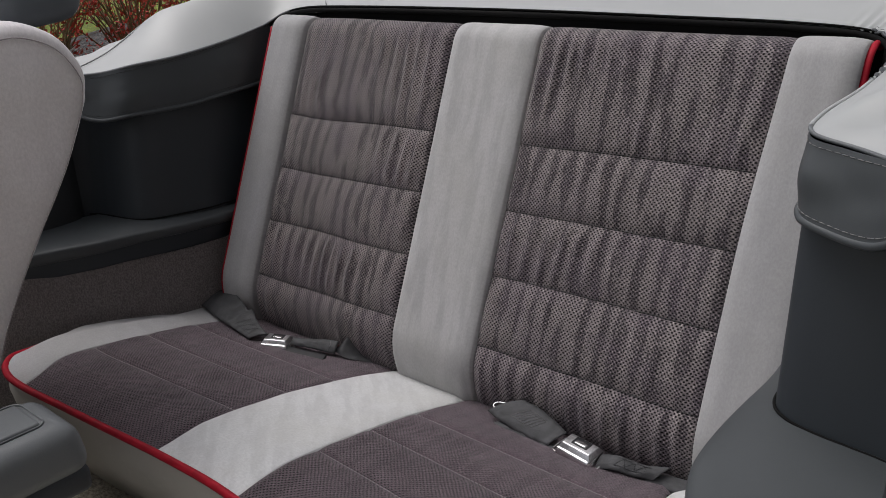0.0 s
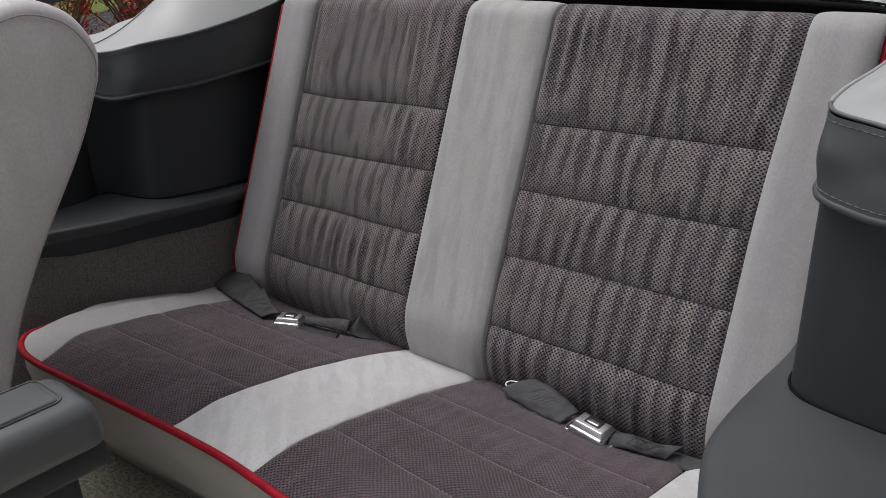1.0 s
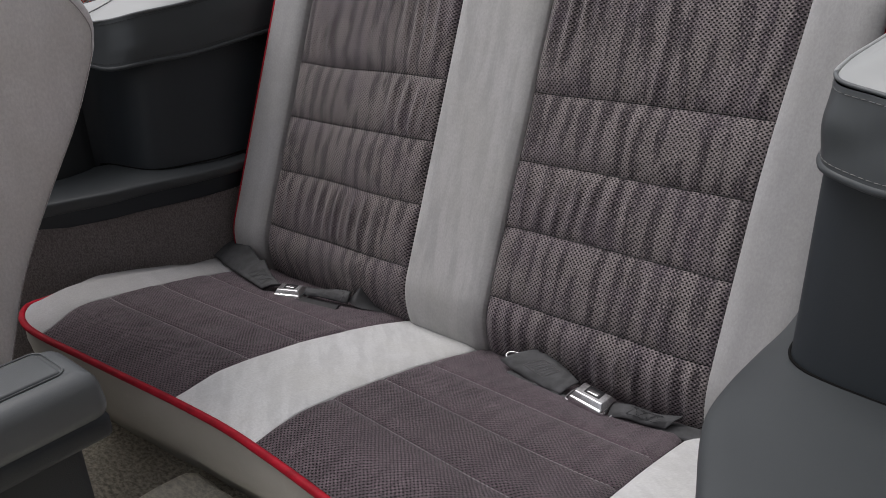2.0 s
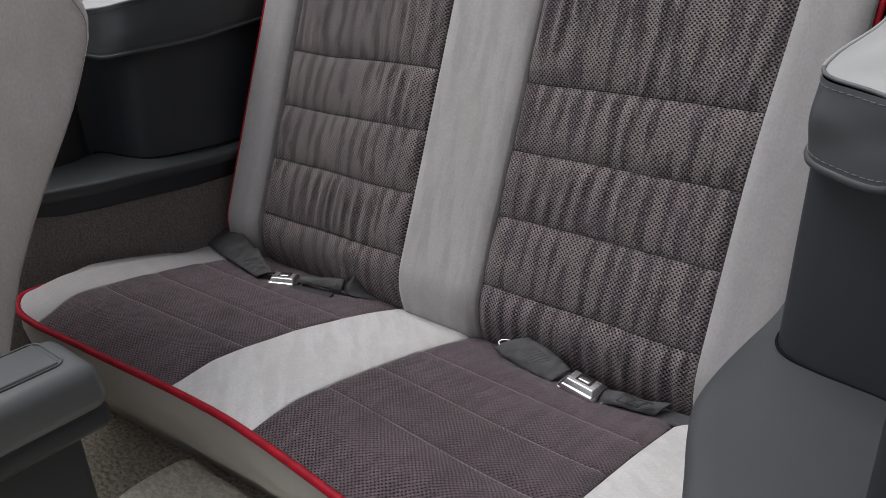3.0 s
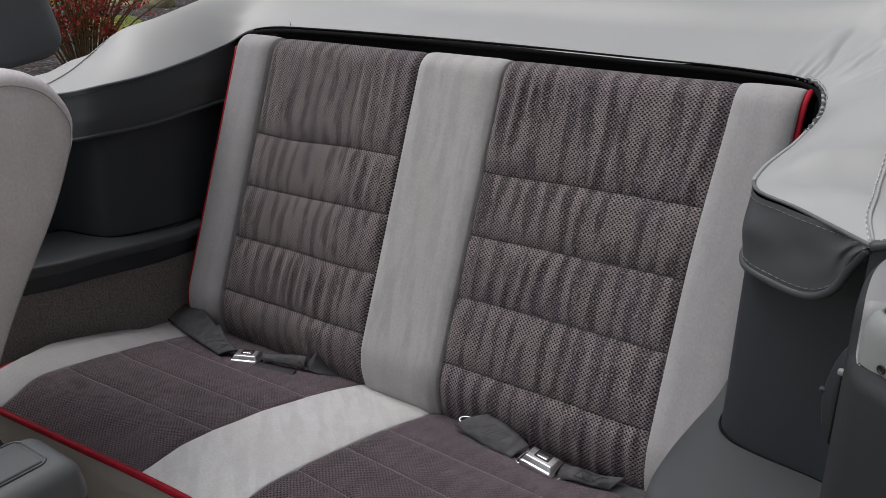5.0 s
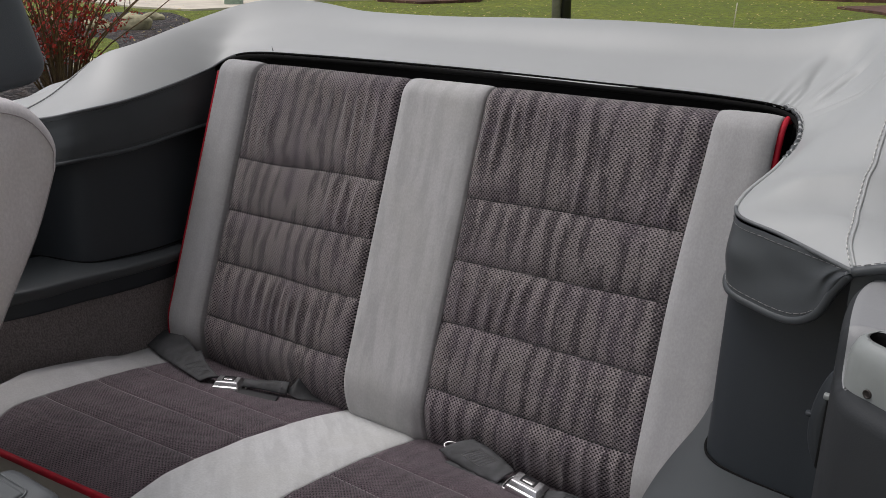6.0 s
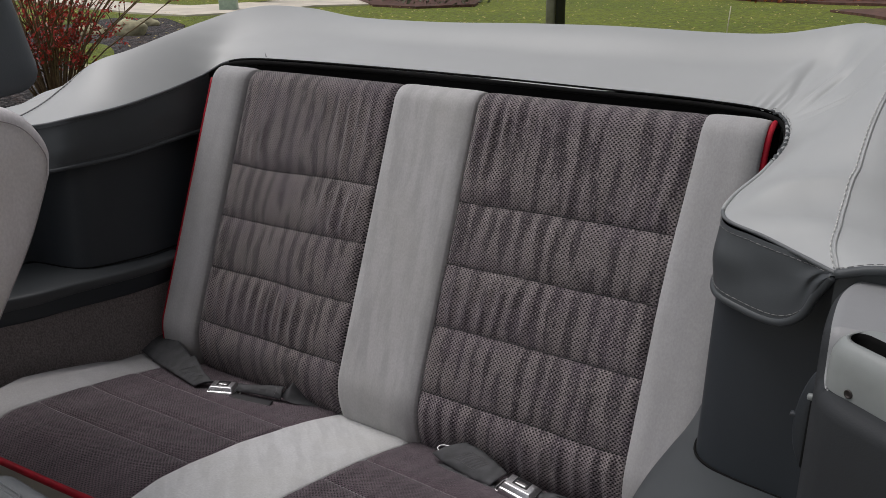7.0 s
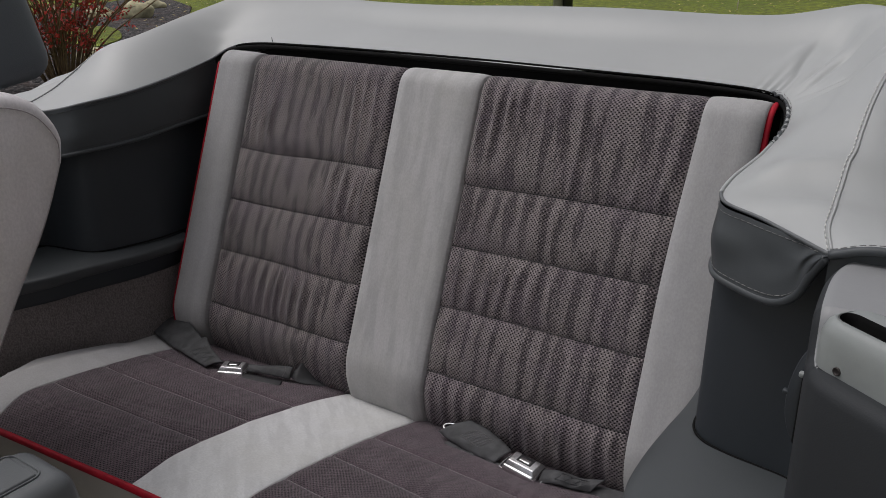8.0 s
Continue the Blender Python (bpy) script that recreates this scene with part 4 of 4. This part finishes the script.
def sewn(parent, face, rows, thread):
    """Stitches along rows of (way along, way across) on the webbing's face."""
    lines = []
    for row in rows:
        fine = [(a0 + (a1 - a0) * k / 6, q0 + (q1 - q0) * k / 6) for (a0, q0), (a1, q1) in zip(row, row[1:]) for k in range(7)]
        lines.append(stitches([p + u * 0.0016 for p, u in (face(a, q) for a, q in fine)], 0.003, 0.0012, 0.0005))
    part("tacking", joined(*lines), thread, parent)


def block(a0, a1, q0, q1, n):
    """Rows of a sewn block: its outline and n lines across."""
    return [[(a0, q0), (a1, q0), (a1, q1), (a0, q1), (a0, q0)]] + [[(a0 + (a1 - a0) * k / n, q0), (a0 + (a1 - a0) * k / n, q1)] for k in range(1, n)]


def zigzag(a0, a1, q0, q1, n):
    return [[(a0, q0), (a1, q0)], [(a0, q1), (a1, q1)], [(a0 + (a1 - a0) * k / n, q1 if k % 2 else q0) for k in range(n + 1)]]


far_belt = thing("seat_belt", (-.40, -.10, .49), "dark lap belt with a chrome buckle beside the piped backrest", "seat belt", "rear lap belts")
strap(far_belt, [(-.640, -.035, .490), (-.581, -.064, .500), (-.50, -.088, .505), (-.42, -.107, .509), (-.338, -.123, .511)], [(-.600, .010, .515), (-.524, -.019, .528), (-.45, -.048, .527), (-.38, -.078, .524), (-.310, -.102, .520)], .004, 1.0)
w, face = strap(far_belt, [(-.453, -.099, .511), (-.41, -.1115, .5135), (-.372, -.119, .515), (-.336, -.1255, .5145)], [(-.409, -.058, .530), (-.375, -.078, .529), (-.34, -.093, .5265), (-.308, -.103, .5235)], .003, 2.0, "folded_webbing", "webbing end folded back and sewn")
sewn(w, face, zigzag(0.30, 0.86, -0.55, 0.6, 6), THREAD_BLACK)
buckle(far_belt, pose(-.288, -.099, .509, 3, 0, 22) @ Matrix.Diagonal((0.95, 0.86, 0.9, 1)))
part("tongue_plate", moved(rounded_box((0.100, 0.022, 0.005), 0.002, 3), pose(-.228, -.096, .5035, 10, 4, 18)), DARK, far_belt, "black plastic tongue plate")
w, face = strap(far_belt, [(-.275, -.088, .505), (-.248, -.079, .506), (-.215, -.068, .504), (-.180, -.055, .500)], [(-.278, -.070, .513), (-.249, -.063, .514), (-.220, -.050, .516), (-.188, -.036, .515)], .004, 3.0)
sewn(w, face, [[(0.86, -0.9), (0.90, 0.0), (0.86, 0.9)]], THREAD_DARK)
part("frayed_thread", joined(*[tube(spline([(-.196 + 0.003 * k, -.038, .518), (-.198 + 0.004 * k, -.034, .530 + 0.002 * k), (-.203 + 0.005 * k, -.032, .539 - 0.003 * k)], 8), 0.0004, 5) for k in range(3)]), THREAD_MID, far_belt, "loose pale thread")


def tent(u, v):
    """The belt's loose end, folded up to a soft point."""
    peak = math.exp(-abs((u - 0.40) / 0.20) ** 1.3) * 0.036
    return Vector((-.205 + 0.078 * u + 0.006 * v * (0.5 - u), -.064 + 0.045 * u + 0.020 * v + 0.004 * math.sin(u * 9) * (1 - v), .496 - 0.018 * u + 0.012 * (1 - v) * (1 - u) + peak * v))


part("folded_end", sheet(tent, steps(0, 1, 40), steps(0, 1, 12)), WEB, far_belt, "dark webbing end folded to a point")
strap(far_belt, [(-.315, -.140, .502), (-.26, -.124, .499), (-.20, -.098, .495), (-.135, -.050, .482)], [(-.310, -.128, .505), (-.255, -.112, .502), (-.195, -.087, .497), (-.13, -.040, .484)], .001, 4.0)
near_belt = thing("seat_belt", (.30, -.04, .49), "dark lap belt with a chrome buckle beside the slate ledge", "seat belt", "rear lap belts")
w, face = strap(near_belt, [(.164, -.053, .503), (.190, -.062, .502), (.235, -.070, .499), (.285, -.073, .497)], [(.211, -.024, .524), (.245, -.030, .524), (.275, -.038, .519), (.302, -.047, .512)], .005, 5.0)
sewn(w, face, block(0.36, 0.68, -0.40, 0.60, 6), THREAD_DARK)
strap(near_belt, [(.185, -.070, .495), (.225, -.079, .494), (.262, -.082, .494), (.300, -.080, .495)], [(.195, -.056, .499), (.235, -.062, .498), (.268, -.066, .497), (.300, -.066, .498)], .001, 6.0)
part("wire_ring", tube(spline([(.196, -.036, .517), (.178, -.039, .516), (.171, -.043, .514), (.172, -.048, .511), (.190, -.054, .508)], 24), 0.0013), BRUSHED, near_belt, "bent wire ring")
buckle(near_belt, pose(.334, -.067, .505, 7, 2, -8) @ Matrix.Diagonal((1.02, 0.88, 0.95, 1)))
w, face = strap(near_belt, [(.365, -.078, .496), (.390, -.073, .501), (.415, -.066, .498), (.441, -.057, .496)], [(.366, -.055, .508), (.394, -.050, .510), (.424, -.045, .507), (.456, -.036, .511)], .004, 7.0, "folded_webbing", "webbing end folded back and sewn")
sewn(w, face, zigzag(0.30, 0.80, -0.5, 0.55, 6), THREAD_BLACK)
strap(near_belt, [(.38, -.076, .491), (.42, -.068, .490), (.46, -.056, .489), (.58, -.030, .478)], [(.39, -.046, .496), (.43, -.040, .497), (.47, -.032, .496), (.58, -.006, .486)], .002, 9.0)

# ---- outside: lawn, beds, bush, street furniture ----
def yard(x, y):
    """The lawn's height: level round the car, then rising gently."""
    r = math.hypot(x - 0.8, y + 0.96)
    return 0.035 * max(0.0, min(r, 70.0) - 5.0)


GRASS, nt, p = material("autumn_lawn")
at = nt.nodes.new("ShaderNodeTexCoord").outputs["Object"]
tone = mixed(nt, ramp(nt, noise_of(nt, at, 0.5, 5.0), 0.3, 0.7), (0.20, 0.29, 0.014), (0.34, 0.40, 0.026))
tone = mixed(nt, ramp(nt, noise_of(nt, at, 9.0, 5.0, 0.7), 0.35, 0.75), tuple((0.11, 0.13, 0.022)), tone)
nt.links.new(tone, p.inputs["Base Color"])
p.inputs["Roughness"].default_value = 0.95
bumped(nt, p, noise_of(nt, at, 30.0, 5.0, 0.7), 1.0, 0.05)
BOUNCE_SLAB = plain("grey_concrete", (0.50, 0.475, 0.44), 0.9, vary=0.12, scale=1.5, grain=0.5, grain_scale=60)
CONCRETE = plain("pale_concrete", (0.66, 0.60, 0.50), 0.9, vary=0.12, scale=1.5, grain=0.5, grain_scale=60)
GRAVEL, nt, p = material("dark_gravel_mulch")
at = nt.nodes.new("ShaderNodeTexCoord").outputs["Object"]
pebble = nt.nodes.new("ShaderNodeTexVoronoi")
pebble.inputs["Scale"].default_value = 26.0
nt.links.new(at, pebble.inputs["Vector"])
grey = nt.nodes.new("ShaderNodeSeparateXYZ")
nt.links.new(pebble.outputs["Color"], grey.inputs[0])
tone = mixed(nt, ramp(nt, grey.outputs[0], 0.55, 1.0), (0.022, 0.020, 0.021), (0.15, 0.135, 0.13))
tone = mixed(nt, ramp(nt, noise_of(nt, at, 2.0, 4.0), 0.5, 0.75), tone, (0.10, 0.055, 0.035))
nt.links.new(tone, p.inputs["Base Color"])
p.inputs["Roughness"].default_value = 0.95
bumped(nt, p, maths(nt, "SUBTRACT", 1.0, pebble.outputs["Distance"]), 1.0, 0.04)
BARK = plain("red_brown_bark_mulch", (0.11, 0.055, 0.04), 0.95, vary=0.4, scale=6, grain=1.0, grain_scale=40)
ROCK = plain("mossy_boulder", (0.38, 0.35, 0.22), 0.9, vary=0.4, scale=4, grain=0.8, grain_scale=30)
STEM = plain("brown_stems", (0.17, 0.115, 0.065), 0.8, vary=0.3, scale=20)
LEAF_RED = plain("red_leaves", (0.46, 0.045, 0.035), 0.6, vary=0.5, scale=9)
LEAF_DRY = plain("yellow_leaves", (0.55, 0.45, 0.16), 0.7, vary=0.3, scale=9)
LEAF_GREEN = plain("grey_green_leaves", (0.13, 0.15, 0.09), 0.7, vary=0.4, scale=9)
GREENBOX = plain("pale_green_paint", (0.34, 0.45, 0.36), 0.5)
POLE = plain("galvanised_pole", (0.30, 0.29, 0.28), 0.5, 0.3)

rings = [0, 1.5, 3, 5, 7, 9, 12, 15, 18, 22, 26, 30, 36, 44, 55, 70, 110, 200, 500, 1200]
turns = steps(0, 2 * math.pi, 96)
solo("ground", sheet(lambda a, r: Vector((0.8 + r * math.cos(a), -0.96 + r * math.sin(a), yard(0.8 + r * math.cos(a), -0.96 + r * math.sin(a)) - (0.02 if r > 70 else 0))), turns, rings), GRASS, "green autumn lawn strewn with fallen leaves", "lawn", "structure")


def slab(name, outline, mat, label, category, lift=0.03, kind="structure"):
    """A thin raised bed or paving with the given outline, following the lawn."""
    bm = bmesh.new()
    low = [bm.verts.new((x, y, yard(x, y) - 0.1)) for x, y in outline]
    f = bm.faces.new(low)
    bmesh.ops.subdivide_edges(bm, edges=bm.edges[:], cuts=6, use_grid_fill=True)
    out = bmesh.ops.extrude_face_region(bm, geom=bm.faces[:])
    for v in out["geom"]:
        if isinstance(v, bmesh.types.BMVert):
            v.co.z = yard(v.co.x, v.co.y) + lift + 0.01 * noise.noise(v.co)
    bmesh.ops.recalc_face_normals(bm, faces=bm.faces[:])
    bm.verts.index_update()
    data = ([v.co.copy() for v in bm.verts], [tuple(v.index for v in q.verts) for q in bm.faces], None)
    bm.free()
    return solo(name, data, mat, label, category, kind, smooth=False)


# unseen plain wall added on the driver's side to block sky light
BLOCKER = plain("taupe_blocker", (0.20, 0.185, 0.17), 0.8, vary=0.15, scale=3, grain=0.4, grain_scale=40)
solo("sky_blocker", moved(rounded_box((0.3, 10.0, 5.4), 0.02), pose(3.45, -1.5, 2.65)), BLOCKER, "unseen plain taupe wall added to block sky light", "wall", "structure", smooth=False)
# Unseen pale ground, added to bounce light into the interior.
slab("driveway", [(-2.3, -14), (3.4, -14), (3.4, 2.3), (-2.3, 2.3)], BOUNCE_SLAB, "unseen pale concrete slab added under the car to bounce light", "driveway", 0.02)
slab("pavement", [(-24, 12.6), (-16.0, 11.1), (-14.3, 11.3), (-13.6, 13.0), (-13.9, 15.2), (-12.9, 16.3), (-14.3, 17.8), (-16.2, 17.4), (-16.8, 13.5), (-19.2, 13.4), (-24, 14.6)], CONCRETE, "pale concrete driveway and walk across the lawn", "pavement", 0.04)
slab("gravel_bed", [(-5.9, 3.3), (-6.6, 2.2), (-11, 4.4), (-14.0, 7.6), (-15.0, 9.9), (-14.0, 10.5), (-12.4, 9.7), (-8.4, 6.2)], GRAVEL, "dark gravel planting bed with boulders", "planting bed", 0.03)
slab("bark_bed", [(-14.2, 17.4), (-12.5, 15.9), (-11.0, 15.7), (-10.0, 16.9), (-10.9, 18.8), (-13, 20)], BARK, "red-brown bark bed round a tree", "planting bed", 0.06)
slab("bark_bed", [(-5.6, 22.0), (-4.4, 20.8), (-1.9, 19.6), (1, 19.0), (3, 22)], BARK, "red-brown leafy bed far across the lawn", "planting bed", 0.06)
slab("bark_bed", [(-1.8, 17.6), (-1.0, 16.6), (-0.4, 15.6), (1.5, 15.5), (2, 18), (-0.6, 18.4)], BARK, "brown bark bed edged into the lawn", "planting bed", 0.05)
slab("lawn_patch", [(p.x, p.y) for p in spline([(-8.7, 5.0, 0), (-9.9, 5.35, 0), (-10.8, 6.0, 0), (-10.7, 6.6, 0), (-9.9, 6.3, 0), (-9.1, 5.75, 0), (-8.75, 5.2, 0)], 15)], GRASS, "patch of bright grass in the gravel bed", "grass", 0.05)

def boulder(x, y, size, seed):
    bm = bmesh.new()
    bmesh.ops.create_icosphere(bm, subdivisions=4, radius=1)
    for v in bm.verts:
        k = 1 + 0.35 * noise.noise(v.co * 1.1 + Vector((seed, 0, 0))) + 0.10 * noise.noise(v.co * 3.5 + Vector((0, seed, 0)))
        v.co = Vector((v.co.x * size[0], v.co.y * size[1], v.co.z * size[2])) * k + Vector((x, y, yard(x, y) + size[2] * 0.45))
    data = ([v.co.copy() for v in bm.verts], [tuple(v.index for v in q.verts) for q in bm.faces], None)
    bm.verts.index_update()
    data = (data[0], [tuple(v.index for v in q.verts) for q in bm.faces], None)
    bm.free()
    solo("boulder", data, ROCK, "rounded mossy boulder in the gravel bed", "boulder", group="boulders")


boulder(-11.6, 7.85, (0.31, 0.27, 0.21), 1.0)
boulder(-12.9, 9.2, (0.24, 0.20, 0.12), 4.0)
boulder(-12.3, 7.6, (0.28, 0.28, 0.14), 7.0)
boulder(-8.0, 4.6, (0.16, 0.18, 0.10), 9.0)

rng = random.Random(4)


def leaf(p, size, r):
    a = Vector((r.uniform(-1, 1), r.uniform(-1, 1), r.uniform(-1, 1))).normalized()
    b = a.orthogonal().normalized()
    c = a.cross(b)
    return [p, p + b * size * 0.5 + c * size * 0.28, p + b * size, p + b * size * 0.5 - c * size * 0.28 + a * size * 0.08]


def leaves(points, size, r):
    verts, faces = [], []
    for q in points:
        k = len(verts)
        verts += leaf(q, size * r.uniform(0.6, 1.3), r)
        faces.append((k, k + 1, k + 2, k + 3))
    return verts, faces, None


def bush(x, y, height, spread, stems, seed, lean):
    r = random.Random(seed)
    base = Vector((x, y, yard(x, y)))
    b = thing("barberry_bush", base, "leggy autumn bush with brown stems and sparse red leaves", "bush")
    wood, tips = [], []
    for k in range(stems):
        a = r.uniform(0, 2 * math.pi)
        d = Vector((math.cos(a), math.sin(a), 0)) * r.uniform(0.15, 1) ** 0.7 * spread + Vector((*lean, 0)) * r.uniform(0, 1)
        h = height * r.uniform(0.55, 1.05)
        path = spline([base + d * 0.12, base + d * 0.35 + Vector((0, 0, h * 0.4)), base + d * 0.75 + Vector((r.uniform(-.08, .08), r.uniform(-.08, .08), h * 0.75)), base + d * 1.05 + Vector((r.uniform(-.1, .1), r.uniform(-.1, .1), h))], 10)
        wood.append(tube(path, 0.011, 5, (1, 0.3)))
        for q in range(8):
            i = r.randint(2, 9)
            way = (d.normalized() * r.uniform(-0.4, 1) + Vector((r.uniform(-.7, .7), r.uniform(-.7, .7), r.uniform(0.2, 1)))).normalized()
            end = path[i] + way * r.uniform(0.12, 0.35)
            wood.append(tube([path[i], path[i].lerp(end, 0.5) + Vector((0, 0, 0.02)), end], 0.005, 4, (1, 0.4)))
            for _ in range(r.randint(4, 15)):
                tips.append(path[i].lerp(end, r.uniform(0.6, 1.05)) + Vector((r.gauss(0, .026), r.gauss(0, .026), r.gauss(0, .026))))
    part("wood", joined(*wood), STEM, b)
    part("foliage", leaves(tips, 0.042, r), LEAF_RED, b, "sparse red autumn leaves", smooth=False)


bush(-6.75, 3.45, 1.75, 1.2, 54, 3, (0.12, 0.20))
bush(-6.9, 2.55, 1.35, 0.8, 30, 5, (0.0, 0.0))

pedestal = thing("utility_pedestal", (-14.75, 13.0, yard(-14.75, 13.0)), "pale green utility pedestal standing on the lawn", "utility box")
part("box", moved(rounded_box((0.42, 0.42, 0.75), 0.03), pose(-14.75, 13.0, yard(-14.75, 13.0) + 0.37, 0, 0, 40)), GREENBOX, pedestal)
part("cap", moved(rounded_box((0.46, 0.46, 0.10), 0.03), pose(-14.75, 13.0, yard(-14.75, 13.0) + 0.78, 0, 0, 40)), GREENBOX, pedestal)
zp = yard(-2.65, 6.26)
post = thing("sign_post", (-2.65, 6.26, zp), "round galvanised post beside a black post on the lawn", "post")
part("pole", tube([(-2.693, 6.239, zp), (-2.693, 6.239, zp + 2.6)], 0.046, 16), POLE, post, "grey galvanised pole")
part("sleeve", tube([(-2.609, 6.279, zp), (-2.609, 6.279, zp + 2.6)], 0.048, 16), DARK, post, "black sleeve")
pole = thing("utility_pole", (-16.3, 15.6, yard(-16.3, 15.6)), "grey pole standing beyond the driveway", "pole")
part("shaft", tube([(-16.3, 15.6, 0.75), (-16.3, 15.6, 6.5)], 0.30, 16, (1, 0.7)), POLE, pole)
white = thing("marker_post", (-13.35, 7.35, yard(-13.35, 7.35)), "small white marker post in the gravel bed", "post")
part("rod", tube([(-13.35, 7.35, 0.25), (-13.35, 7.35, 0.62)], 0.045, 8), CONCRETE, white)
stake = thing("marker_stake", (-2.7, 13.0, yard(-2.7, 13.0)), "thin pale yellow marker stake in the lawn", "stake")
part("rod", tube([(-2.7, 13.0, 0.2), (-2.67, 13.0, 0.75)], 0.010, 6), CONCRETE, stake)

LEAF_RUST = plain("rust_red_leaves", (0.30, 0.085, 0.035), 0.8, vary=0.5, scale=5)
for name, mat, label, x0, wide, y0, deep, n in (("low_plants", LEAF_GREEN, "grey-green low plants in the bark bed", -13.4, 3.2, 16.2, 2.4, 750), ("low_plants", LEAF_RUST, "rust-red low shrubs in the far bed", -4.4, 6.0, 20.0, 2.2, 2600)):
    low = []
    for _ in range(n):
        x, y = x0 + wide * rng.random(), y0 + deep * rng.random()
        q = 0.45 * (1 + noise.noise(Vector((x * 0.8, y * 0.8, 0))))
        low.append(Vector((x, y, yard(x, y) + 0.05 + q * rng.random())))
    solo(name, leaves(low, 0.13, rng), mat, label, "plants", "stuff", smooth=False)
verts, faces = [], []
for _ in range(1900):
    r0, a, w = rng.uniform(7, 30), rng.uniform(math.radians(72), math.radians(148)), rng.uniform(0, 6.28)
    c = Vector((0.8 + r0 * math.cos(a), -0.96 + r0 * math.sin(a), 0))
    c.z = yard(c.x, c.y) + 0.035
    u, v = Vector((math.cos(w), math.sin(w), 0.15)) * rng.uniform(0.02, 0.045), Vector((-math.sin(w), math.cos(w), 0.1)) * 0.018
    k = len(verts)
    verts += [c - u, c + v, c + u + Vector((0, 0, 0.012)), c - v]
    faces.append((k, k + 1, k + 2, k + 3))
solo("fallen_leaves", (verts, faces, None), LEAF_DRY, "yellow fallen leaves scattered on the lawn", "leaves", "stuff", smooth=False)
